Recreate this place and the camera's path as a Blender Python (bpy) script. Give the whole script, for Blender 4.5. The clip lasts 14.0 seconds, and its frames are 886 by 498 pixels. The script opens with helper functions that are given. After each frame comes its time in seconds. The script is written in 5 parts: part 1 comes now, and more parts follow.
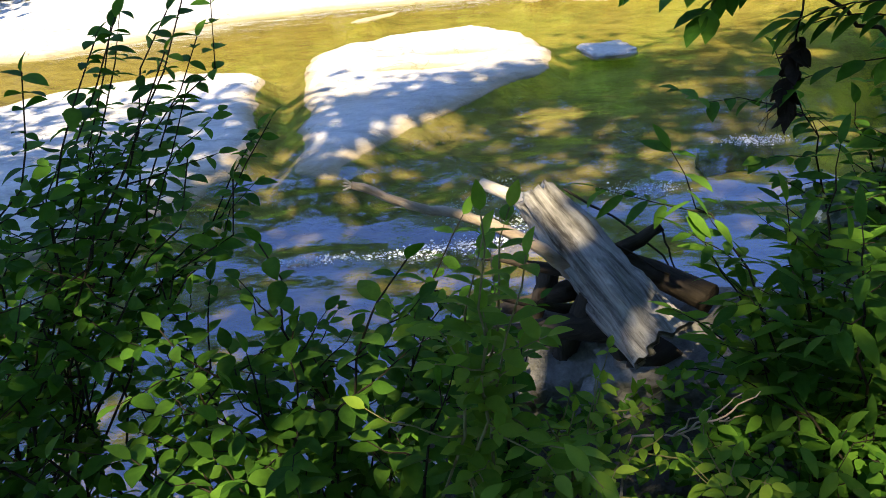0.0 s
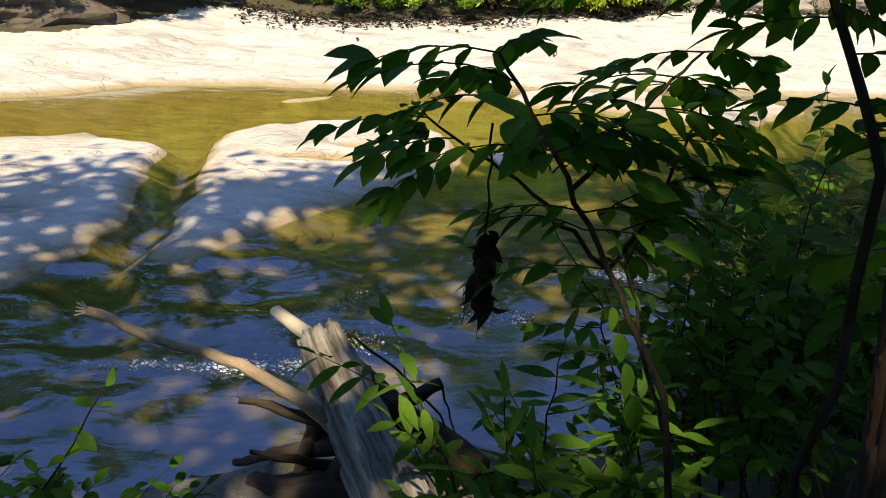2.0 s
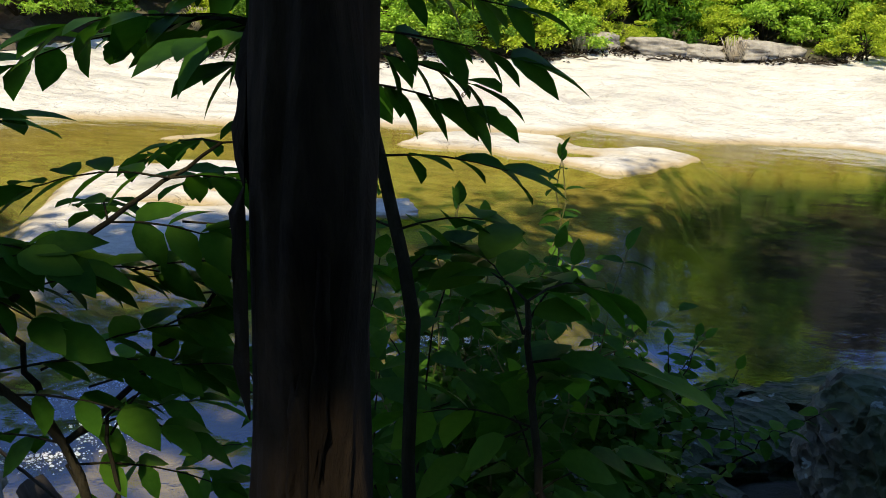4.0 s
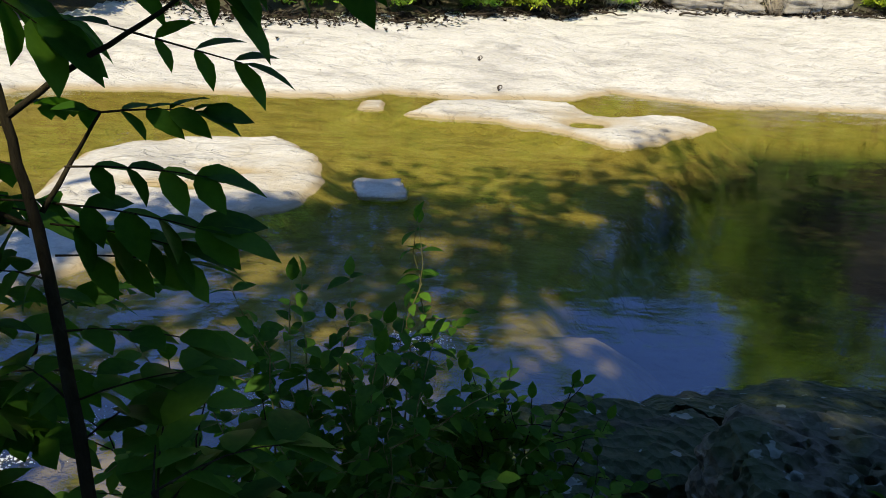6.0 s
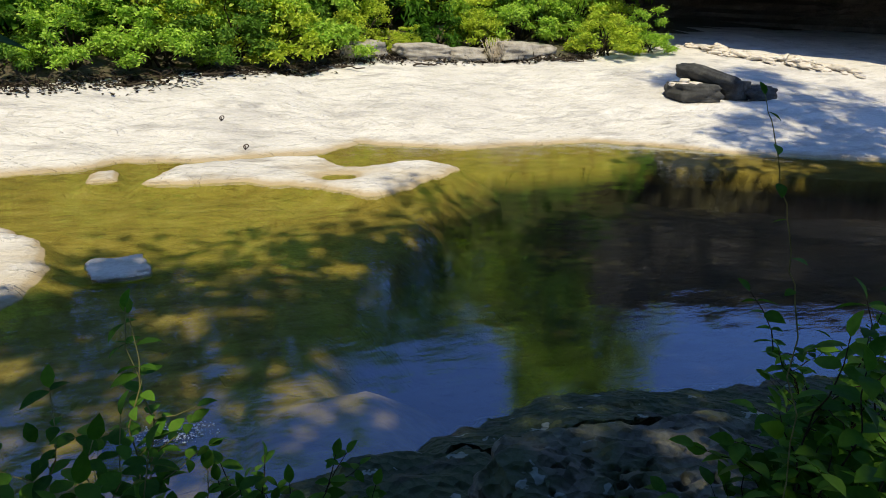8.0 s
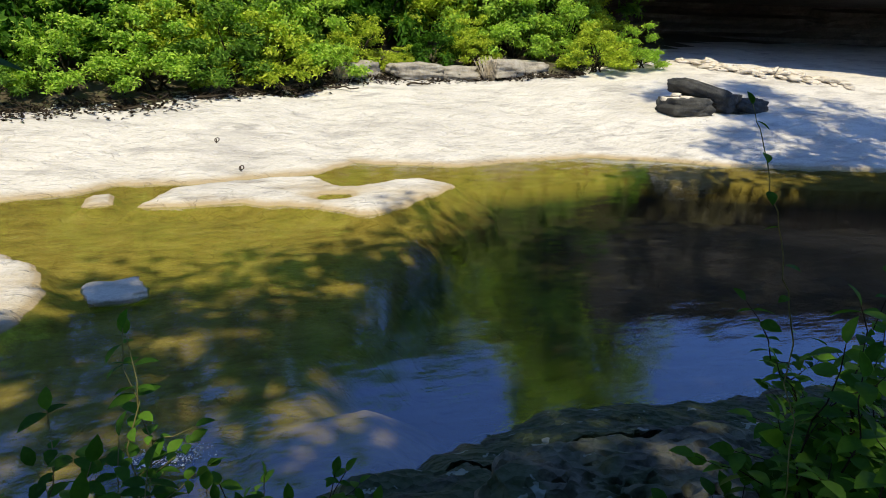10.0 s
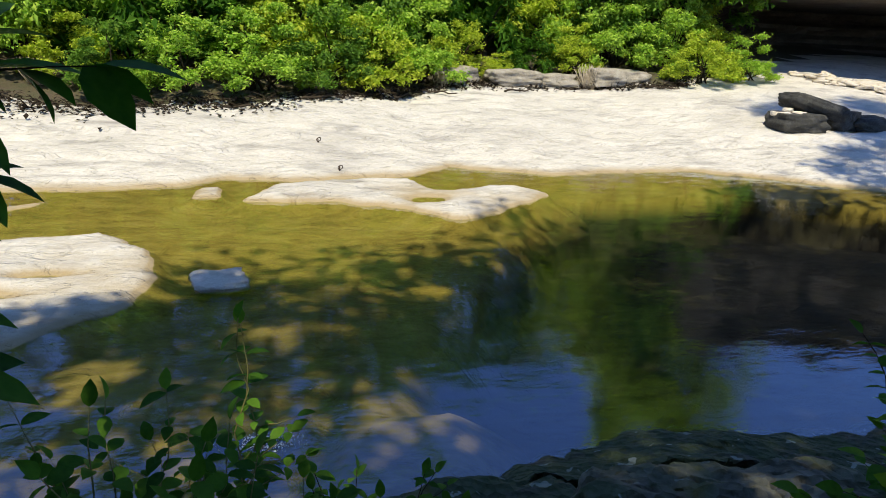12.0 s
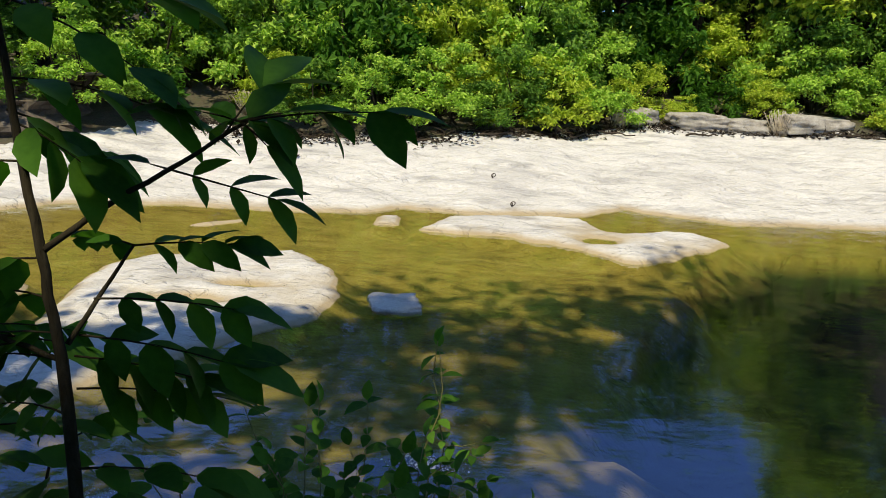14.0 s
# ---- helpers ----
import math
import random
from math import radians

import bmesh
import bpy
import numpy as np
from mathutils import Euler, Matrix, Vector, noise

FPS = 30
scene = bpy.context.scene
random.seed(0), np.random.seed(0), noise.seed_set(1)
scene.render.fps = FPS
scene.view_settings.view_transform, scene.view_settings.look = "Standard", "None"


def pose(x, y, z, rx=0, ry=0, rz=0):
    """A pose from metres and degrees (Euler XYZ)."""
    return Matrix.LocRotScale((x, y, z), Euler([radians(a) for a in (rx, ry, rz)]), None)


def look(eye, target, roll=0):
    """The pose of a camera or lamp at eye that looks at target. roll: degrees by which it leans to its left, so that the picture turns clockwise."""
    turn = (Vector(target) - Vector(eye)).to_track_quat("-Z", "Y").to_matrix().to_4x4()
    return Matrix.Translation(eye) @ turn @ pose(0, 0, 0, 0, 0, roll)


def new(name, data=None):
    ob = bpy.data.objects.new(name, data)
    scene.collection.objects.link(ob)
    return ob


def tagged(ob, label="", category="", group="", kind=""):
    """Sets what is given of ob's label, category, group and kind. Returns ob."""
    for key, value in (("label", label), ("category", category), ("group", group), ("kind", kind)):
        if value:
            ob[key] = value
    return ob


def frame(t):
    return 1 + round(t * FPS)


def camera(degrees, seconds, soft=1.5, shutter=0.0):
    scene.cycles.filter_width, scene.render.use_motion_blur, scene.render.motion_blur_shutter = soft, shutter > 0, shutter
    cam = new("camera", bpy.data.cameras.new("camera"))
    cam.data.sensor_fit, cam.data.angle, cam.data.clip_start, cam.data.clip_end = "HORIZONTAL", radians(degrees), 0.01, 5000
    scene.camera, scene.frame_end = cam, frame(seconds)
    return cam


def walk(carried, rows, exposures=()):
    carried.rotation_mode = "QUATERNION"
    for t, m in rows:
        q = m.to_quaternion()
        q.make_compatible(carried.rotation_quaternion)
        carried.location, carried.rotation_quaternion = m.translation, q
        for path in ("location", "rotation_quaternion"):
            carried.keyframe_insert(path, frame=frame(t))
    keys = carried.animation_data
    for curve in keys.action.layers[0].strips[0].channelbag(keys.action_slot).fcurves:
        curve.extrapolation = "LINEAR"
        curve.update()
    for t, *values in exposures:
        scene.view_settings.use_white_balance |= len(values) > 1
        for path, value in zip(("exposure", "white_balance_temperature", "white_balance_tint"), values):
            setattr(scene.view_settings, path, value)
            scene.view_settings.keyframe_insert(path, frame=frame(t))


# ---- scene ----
cam = camera(65.1, 14.0, soft=0.9)
PATH = [
    (0, pose(-0.439, -0.510, 1.975, 61.17, 4.45, -0.00)),
    (0.5, pose(-0.234, -0.501, 2.000, 62.71, 2.14, 5.02)),
    (1, pose(-0.085, -0.382, 2.002, 63.70, 2.09, 7.97)),
    (1.5, pose(0.086, -0.289, 2.064, 65.80, -0.70, 4.37)),
    (2, pose(0.288, -0.198, 2.098, 67.40, -2.30, -0.48)),
    (2.5, pose(0.562, -0.140, 2.144, 68.47, -2.23, -0.08)),
    (3, pose(0.805, -0.032, 2.161, 69.37, -2.77, -2.25)),
    (3.5, pose(1.010, 0.140, 2.166, 70.35, -3.93, -4.80)),
    (3.7, pose(1.074, 0.204, 2.166, 70.41, -4.14, -4.79)),
    (5.8, pose(1.718, 0.284, 2.572, 65.98, -3.25, 1.03)),
    (6, pose(1.761, 0.296, 2.586, 65.71, -3.33, -0.64)),
    (6.5, pose(1.803, 0.363, 2.588, 66.29, -2.55, -7.88)),
    (7, pose(1.851, 0.448, 2.577, 68.08, -3.22, -15.01)),
    (7.5, pose(1.880, 0.439, 2.570, 69.76, -2.70, -19.26)),
    (8, pose(1.921, 0.403, 2.587, 70.93, -2.61, -20.72)),
    (10.5, pose(1.918, 0.390, 2.581, 72.61, -1.49, -21.19)),
    (11, pose(1.919, 0.403, 2.597, 72.81, -1.40, -19.59)),
    (11.5, pose(1.882, 0.411, 2.587, 72.82, -1.92, -16.85)),
    (12, pose(1.863, 0.385, 2.599, 72.56, -2.66, -13.50)),
    (12.5, pose(1.820, 0.366, 2.616, 72.82, -3.21, -10.19)),
    (13, pose(1.785, 0.341, 2.626, 73.38, -3.53, -7.03)),
    (13.5, pose(1.760, 0.325, 2.627, 74.01, -4.22, -3.10)),
    (14, pose(1.732, 0.320, 2.618, 74.82, -3.44, 0.47)),
]
walk(cam, PATH, [(0.0, 2.35, 7000, 6), (1.0, 1.9, 7450, 8), (1.5, 1.6, 7600, 7), (3.0, 1.5, 7200, 2), (6.0, 1.22, 6800, 0), (7.5, 1.17, 6750, 0), (11.0, 1.22, 6700, 0), (14.0, 1.18, 6650, 0)])

# ---- world and sun ----
SUN_ELEV, SUN_AZ = radians(60), radians(200)     # azimuth clockwise from +y
world = bpy.data.worlds.new("sky")
scene.world = world
world.use_nodes = True
wn = world.node_tree
sky = wn.nodes.new("ShaderNodeTexSky")
sky.sky_type, sky.sun_disc = "NISHITA", False
sky.sun_elevation, sky.sun_rotation, sky.altitude = SUN_ELEV, SUN_AZ, 4000
sky.air_density, sky.dust_density, sky.ozone_density = 1.0, 0.0, 8.0
deeper = wn.nodes.new("ShaderNodeHueSaturation")
deeper.inputs["Hue"].default_value, deeper.inputs["Saturation"].default_value = 0.51, 1.0
wn.links.new(sky.outputs[0], deeper.inputs["Color"])
wn.links.new(deeper.outputs[0], wn.nodes["Background"].inputs[0])
wn.nodes["Background"].inputs[1].default_value = 0.15
sun = new("sun", bpy.data.lights.new("sun", "SUN"))
sun.data.energy, sun.data.angle, sun.data.color = 2.6, radians(0.6), (1.0, 0.88, 0.70)
to_sun = Vector((math.sin(SUN_AZ) * math.cos(SUN_ELEV), math.cos(SUN_AZ) * math.cos(SUN_ELEV), math.sin(SUN_ELEV)))
sun.matrix_world = look(to_sun * 60, (0, 0, 0))


# ---- materials ----
def nodes_of(name):
    m = bpy.data.materials.new(name)
    m.use_nodes = True
    nt = m.node_tree
    return m, nt, nt.nodes["Principled BSDF"], nt.links.new


def noise_node(nt, scale, detail=5.0, rough=0.55, vec=None, dist=0.0):
    n = nt.nodes.new("ShaderNodeTexNoise")
    n.inputs["Scale"].default_value, n.inputs["Detail"].default_value = scale, detail
    n.inputs["Roughness"].default_value, n.inputs["Distortion"].default_value = rough, dist
    if vec is None:
        vec = nt.nodes.new("ShaderNodeNewGeometry").outputs["Position"]
    nt.links.new(vec, n.inputs["Vector"])
    return n.outputs["Fac"]


def ramp(nt, fac, stops):
    r = nt.nodes.new("ShaderNodeValToRGB")
    while len(r.color_ramp.elements) < len(stops):
        r.color_ramp.elements.new(0.5)
    for e, (p, c) in zip(r.color_ramp.elements, stops):
        e.position = p
        e.color = (*c, 1) if len(c) == 3 else (c[0], c[0], c[0], 1)
    nt.links.new(fac, r.inputs[0])
    return r.outputs[0]


def mix(nt, fac, a, b, kind="MIX"):
    m = nt.nodes.new("ShaderNodeMix")
    m.data_type, m.blend_type = "RGBA", kind
    for sock, v in ((m.inputs[0], fac), (m.inputs[6], a), (m.inputs[7], b)):
        if isinstance(v, (int, float)):
            sock.default_value = v
        elif isinstance(v, tuple):
            sock.default_value = (*v, 1)
        else:
            nt.links.new(v, sock)
    return m.outputs[2]


def maths(nt, op, a, b=0.0):
    m = nt.nodes.new("ShaderNodeMath")
    m.operation = op
    for sock, v in zip(m.inputs, (a, b)):
        if isinstance(v, (int, float)):
            sock.default_value = v
        else:
            nt.links.new(v, sock)
    return m.outputs[0]


def bump(nt, bsdf, height, strength, dist=0.02, sock="Normal"):
    b = nt.nodes.new("ShaderNodeBump")
    b.inputs["Strength"].default_value, b.inputs["Distance"].default_value = strength, dist
    nt.links.new(height, b.inputs["Height"])
    nt.links.new(b.outputs[0], bsdf.inputs[sock])
    return b


def stretched(nt, sx, sy, sz, turn=0.0):
    g = nt.nodes.new("ShaderNodeNewGeometry")
    m = nt.nodes.new("ShaderNodeMapping")
    m.inputs["Scale"].default_value = (sx, sy, sz)
    m.inputs["Rotation"].default_value = (0, 0, turn)
    nt.links.new(g.outputs["Position"], m.inputs["Vector"])
    return m.outputs[0]


def mat_bedrock():
    """Pale limestone where dry; damp tan at the waterline; ochre with algae under water, painted darker with depth for
    absorbed light.
    """
    m, nt, bs, link = nodes_of("bedrock")
    geo = nt.nodes.new("ShaderNodeNewGeometry")
    sep = nt.nodes.new("ShaderNodeSeparateXYZ")
    link(geo.outputs["Position"], sep.inputs[0])
    big, fine = noise_node(nt, 0.55, 6), noise_node(nt, 14, 6, 0.7)
    bed = noise_node(nt, 1.0, 7, 0.65, stretched(nt, 1.0, 2.0, 1, 0.35))
    dry = ramp(nt, big, [(0.3, (0.42, 0.385, 0.34)), (0.5, (0.54, 0.50, 0.44)), (0.7, (0.62, 0.575, 0.51))])
    dry = mix(nt, ramp(nt, bed, [(0.34, (0.55,)), (0.46, (0.0,))]), dry, (0.40, 0.36, 0.31))
    dry = mix(nt, 0.35, dry, ramp(nt, fine, [(0.3, (0.45, 0.42, 0.38)), (0.7, (0.82, 0.78, 0.72))]))
    crack = nt.nodes.new("ShaderNodeTexVoronoi")
    crack.feature = "DISTANCE_TO_EDGE"
    crack.inputs["Scale"].default_value = 1.0
    warp = nt.nodes.new("ShaderNodeVectorMath")
    warp.operation = "ADD"
    link(stretched(nt, 0.2, 0.9, 0.4, 0.25), warp.inputs[0])
    nz = nt.nodes.new("ShaderNodeTexNoise")
    nz.inputs["Scale"].default_value = 0.8
    nz.inputs["Detail"].default_value = 1.5
    link(geo.outputs["Position"], nz.inputs["Vector"])
    link(nz.outputs["Color"], warp.inputs[1])
    link(warp.outputs[0], crack.inputs["Vector"])
    lines = ramp(nt, crack.outputs["Distance"], [(0.0, (0.9,)), (0.02, (0,))])
    lines = maths(nt, "MULTIPLY", lines, ramp(nt, noise_node(nt, 0.8, 3), [(0.53, (0,)), (0.62, (0.85,))]))
    dry = mix(nt, maths(nt, "MULTIPLY", lines, 0.14), dry, (0.16, 0.14, 0.115))
    dry = mix(nt, ramp(nt, noise_node(nt, 1.1, 6, 0.7, stretched(nt, 0.7, 1.6, 1, 0.2)), [(0.50, (0,)), (0.64, (0.62,))]), dry, (0.27, 0.25, 0.23))
    wetn = noise_node(nt, 2.2, 6, 0.65, stretched(nt, 1, 2.4, 1, 0.2))
    wet = ramp(nt, wetn, [(0.3, (0.15, 0.108, 0.018)), (0.5, (0.32, 0.25, 0.05)), (0.72, (0.43, 0.35, 0.11))])
    wet = mix(nt, 0.3, wet, ramp(nt, noise_node(nt, 30, 4), [(0.35, (0.16, 0.11, 0.022)), (0.65, (0.50, 0.40, 0.12))]))
    # bare tan rock where the current scours the narrows, algae further out
    scour = nt.nodes.new("ShaderNodeMapRange")
    scour.inputs[1].default_value, scour.inputs[2].default_value = 7.6, 5.4
    link(maths(nt, "ADD", sep.outputs[1], maths(nt, "MULTIPLY", maths(nt, "SUBTRACT", noise_node(nt, 0.7, 4), 0.5), 5.0)), scour.inputs[0])
    tan = ramp(nt, wetn, [(0.3, (0.10, 0.076, 0.032)), (0.5, (0.20, 0.158, 0.075)), (0.7, (0.30, 0.24, 0.125))])
    wet = mix(nt, maths(nt, "MULTIPLY", scour.outputs[0], 0.8), wet, tan)
    z = maths(nt, "ADD", sep.outputs[2], maths(nt, "MULTIPLY", maths(nt, "SUBTRACT", noise_node(nt, 5, 4), 0.5), 0.03))
    mr = nt.nodes.new("ShaderNodeMapRange")
    mr.inputs[1].default_value, mr.inputs[2].default_value = -0.012, 0.012
    link(z, mr.inputs[0])
    damp = nt.nodes.new("ShaderNodeMapRange")
    damp.inputs[1].default_value, damp.inputs[2].default_value = 0.03, 0.085
    link(z, damp.inputs[0])
    base = mix(nt, damp.outputs[0], mix(nt, 0.15, (0.34, 0.25, 0.12), dry), dry)
    # light lost in deep water, painted into the bed colour as near black
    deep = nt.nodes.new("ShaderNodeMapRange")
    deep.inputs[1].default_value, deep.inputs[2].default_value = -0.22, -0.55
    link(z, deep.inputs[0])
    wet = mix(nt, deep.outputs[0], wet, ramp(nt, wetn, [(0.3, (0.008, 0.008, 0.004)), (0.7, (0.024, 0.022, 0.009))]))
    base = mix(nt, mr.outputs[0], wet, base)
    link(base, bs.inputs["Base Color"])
    bs.inputs["Roughness"].default_value = 0.85
    h = maths(nt, "ADD", maths(nt, "MULTIPLY", bed, 1.6), maths(nt, "MULTIPLY", fine, 0.3))
    h = maths(nt, "SUBTRACT", h, maths(nt, "MULTIPLY", lines, 0.25))
    chips = noise_node(nt, 2.6, 4, 0.6, stretched(nt, 0.8, 1.5, 1, 0.4), 1.2)
    h = maths(nt, "ADD", h, ramp(nt, chips, [(0.56, (0,)), (0.61, (0.3,))]))
    bump(nt, bs, h, 0.85, 0.08)
    return m


def mat_soil(name, dark, light, green, moss=0.5):
    m, nt, bs, link = nodes_of(name)
    a, b, c = noise_node(nt, 3.0, 7, 0.65), noise_node(nt, 22, 6, 0.7), noise_node(nt, 1.3, 5)
    base = ramp(nt, b, [(0.3, dark), (0.7, light)])
    base = mix(nt, maths(nt, "MULTIPLY", ramp(nt, a, [(0.42, (0,)), (0.6, (1,))]), moss), base, green)
    base = mix(nt, 0.3, base, ramp(nt, c, [(0.3, dark), (0.7, light)]))
    link(base, bs.inputs["Base Color"])
    bs.inputs["Roughness"].default_value = 0.92
    bump(nt, bs, maths(nt, "ADD", a, maths(nt, "MULTIPLY", b, 0.6)), 0.8, 0.06)
    return m


def mat_mossrock(name, moss, lo, mid, hi):
    m, nt, bs, link = nodes_of(name)
    pits = nt.nodes.new("ShaderNodeTexVoronoi")
    pits.inputs["Scale"].default_value = 14
    link(nt.nodes.new("ShaderNodeNewGeometry").outputs["Position"], pits.inputs["Vector"])
    a, b, c = noise_node(nt, 5, 7, 0.65), noise_node(nt, 40, 5, 0.7), noise_node(nt, 2.2, 4)
    base = ramp(nt, a, [(0.3, lo), (0.5, mid), (0.75, hi)])
    base = mix(nt, ramp(nt, c, [(moss, (0,)), (moss + 0.14, (0.85,))]), base, (0.036, 0.066, 0.012))
    lich = noise_node(nt, 7.5, 3, 0.5)
    base = mix(nt, ramp(nt, lich, [(0.665, (0,)), (0.68, (0.85,))]), base, (0.30, 0.35, 0.31))
    base = mix(nt, 0.22, base, ramp(nt, b, [(0.3, (0.01, 0.01, 0.008)), (0.7, (0.14, 0.135, 0.11))]))
    link(base, bs.inputs["Base Color"])
    bs.inputs["Roughness"].default_value = 0.9
    bump(nt, bs, maths(nt, "ADD", maths(nt, "MULTIPLY", pits.outputs["Distance"], 1.2), maths(nt, "MULTIPLY", a, 0.9)), 1.0, 0.07)
    return m


def mat_stone(name, lo, mid, hi, scale=4.0):
    m, nt, bs, link = nodes_of(name)
    a, b = noise_node(nt, scale, 7, 0.65), noise_node(nt, scale * 8, 5, 0.7)
    base = ramp(nt, a, [(0.3, lo), (0.5, mid), (0.72, hi)])
    base = mix(nt, 0.3, base, ramp(nt, b, [(0.3, lo), (0.7, hi)]))
    link(base, bs.inputs["Base Color"])
    bs.inputs["Roughness"].default_value = 0.9
    bump(nt, bs, maths(nt, "ADD", a, maths(nt, "MULTIPLY", b, 0.3)), 0.7, 0.05)
    return m


def mat_bark(name, lo, hi, sx=18, sz=2.5, rough=0.9, strength=0.8, soft=0.18):
    """Wood or bark with the grain along the object's own z axis."""
    m, nt, bs, link = nodes_of(name)
    tc = nt.nodes.new("ShaderNodeTexCoord")
    mp = nt.nodes.new("ShaderNodeMapping")
    mp.inputs["Scale"].default_value = (sx, sx, sz)
    link(tc.outputs["Object"], mp.inputs["Vector"])
    g = noise_node(nt, 1.0, 7, 0.7, mp.outputs[0], 0.4)
    s = noise_node(nt, 6.0, 5, 0.6, tc.outputs["Object"])
    base = ramp(nt, g, [(0.5 - soft, lo), (0.5 + soft, hi)])
    base = mix(nt, 0.4, base, ramp(nt, s, [(0.3, lo), (0.7, hi)]))
    link(base, bs.inputs["Base Color"])
    bs.inputs["Roughness"].default_value = rough
    bs.inputs["Specular IOR Level"].default_value = 0.06
    bump(nt, bs, g, strength, 0.012)
    return m


def mat_leaf(name, a, b, c, through_light=0.38, gloss=0.5):
    """Leaf: varied from leaf to leaf, light passes through."""
    m, nt, bs, link = nodes_of(name)
    geo = nt.nodes.new("ShaderNodeNewGeometry")
    inf = nt.nodes.new("ShaderNodeObjectInfo")
    r = maths(nt, "FRACT", maths(nt, "ADD", geo.outputs["Random Per Island"], inf.outputs["Random"]))
    patch = noise_node(nt, 0.9, 3)
    r = maths(nt, "ADD", maths(nt, "MULTIPLY", r, 0.6), maths(nt, "MULTIPLY", patch, 0.4))
    col = ramp(nt, r, [(0.15, a), (0.5, b), (0.85, c)])
    col = mix(nt, 0.2, col, ramp(nt, noise_node(nt, 60, 3), [(0.3, a), (0.7, c)]))
    link(col, bs.inputs["Base Color"])
    bs.inputs["Roughness"].default_value = gloss
    bs.inputs["Specular IOR Level"].default_value = 0.05
    tr = nt.nodes.new("ShaderNodeBsdfTranslucent")
    link(mix(nt, 1.0, col, (1.0, 1.25, 0.5), "MULTIPLY"), tr.inputs["Color"])
    mx = nt.nodes.new("ShaderNodeMixShader")
    mx.inputs[0].default_value = through_light
    link(bs.outputs[0], mx.inputs[1])
    link(tr.outputs[0], mx.inputs[2])
    link(mx.outputs[0], nt.nodes["Material Output"].inputs["Surface"])
    return m


def mat_water():
    m, nt, bs, link = nodes_of("creek_water")
    nt.nodes.remove(bs)
    geo = nt.nodes.new("ShaderNodeNewGeometry")
    n1 = noise_node(nt, 1.0, 3, 0.5, stretched(nt, 2.0, 6.0, 1, -0.25))
    n2 = noise_node(nt, 1.0, 3, 0.6, stretched(nt, 9.0, 22.0, 1, -0.2))
    h = maths(nt, "ADD", maths(nt, "MULTIPLY", n1, 0.55), maths(nt, "MULTIPLY", n2, 0.15))
    bp = nt.nodes.new("ShaderNodeBump")
    bp.inputs["Strength"].default_value, bp.inputs["Distance"].default_value = 0.18, 0.03
    link(h, bp.inputs["Height"])
    fr = nt.nodes.new("ShaderNodeFresnel")
    fr.inputs["IOR"].default_value = 1.38
    link(bp.outputs[0], fr.inputs["Normal"])
    gl = nt.nodes.new("ShaderNodeBsdfGlossy")
    gl.inputs["Roughness"].default_value = 0.015
    # blue of the reflected sky deepened by tinting the gloss itself
    gl.inputs["Color"].default_value = (0.72, 0.82, 1.0, 1)
    link(bp.outputs[0], gl.inputs["Normal"])
    tp = nt.nodes.new("ShaderNodeBsdfTransparent")
    tp.inputs["Color"].default_value = (0.92, 0.92, 0.78, 1)
    mx = nt.nodes.new("ShaderNodeMixShader")
    link(maths(nt, "ADD", maths(nt, "MULTIPLY", fr.outputs[0], 0.7), 0.165), mx.inputs[0])
    link(tp.outputs[0], mx.inputs[1])
    link(gl.outputs[0], mx.inputs[2])
    link(mx.outputs[0], nt.nodes["Material Output"].inputs["Surface"])
    return m


BEDROCK = mat_bedrock()
BANK = mat_soil("bank_soil", (0.018, 0.014, 0.009), (0.075, 0.06, 0.04), (0.03, 0.05, 0.015))
LITTER = mat_soil("woodland_litter", (0.03, 0.022, 0.012), (0.12, 0.09, 0.055), (0.04, 0.07, 0.02))
MOSSROCK = mat_mossrock("mossy_rock", 0.33, (0.015, 0.015, 0.011), (0.05, 0.05, 0.038), (0.13, 0.125, 0.10))
PITROCK = mat_mossrock("pitted_rock", 0.43, (0.035, 0.033, 0.022), (0.13, 0.125, 0.09), (0.27, 0.26, 0.20))
BOULDER = mat_stone("boulder_stone", (0.13, 0.11, 0.085), (0.30, 0.265, 0.21), (0.46, 0.42, 0.35))
DARKSTONE = mat_stone("dark_stone", (0.012, 0.012, 0.011), (0.03, 0.029, 0.026), (0.09, 0.085, 0.075))
WETSLAB = mat_stone("worn_slab", (0.05, 0.046, 0.038), (0.13, 0.12, 0.10), (0.25, 0.235, 0.20), 3.0)
CLIFF = mat_stone("cliff_stone", (0.025, 0.02, 0.015), (0.085, 0.066, 0.046), (0.17, 0.13, 0.095), 1.2)
PALE = mat_stone("pale_stone", (0.42, 0.36, 0.28), (0.58, 0.51, 0.42), (0.70, 0.64, 0.55))
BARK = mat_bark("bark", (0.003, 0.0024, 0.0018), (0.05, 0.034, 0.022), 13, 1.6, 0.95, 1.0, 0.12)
DRIFT = mat_bark("weathered_wood", (0.02, 0.016, 0.012), (0.46, 0.42, 0.35), 24, 2.2, 0.9, 1.0, 0.12)
DARKWOOD = mat_bark("wet_dark_wood", (0.012, 0.010, 0.008), (0.09, 0.07, 0.05), 22, 3)
PALEWOOD = mat_bark("bare_pale_wood", (0.40, 0.32, 0.22), (0.66, 0.58, 0.45), 30, 3)
BROWNWOOD = mat_bark("brown_wood", (0.20, 0.145, 0.095), (0.62, 0.48, 0.34), 30, 6)
STEM = mat_bark("stem_bark", (0.012, 0.010, 0.006), (0.055, 0.045, 0.028), 60, 8)
GREENSTEM = mat_bark("green_stem", (0.10, 0.10, 0.03), (0.28, 0.25, 0.10), 60, 8)
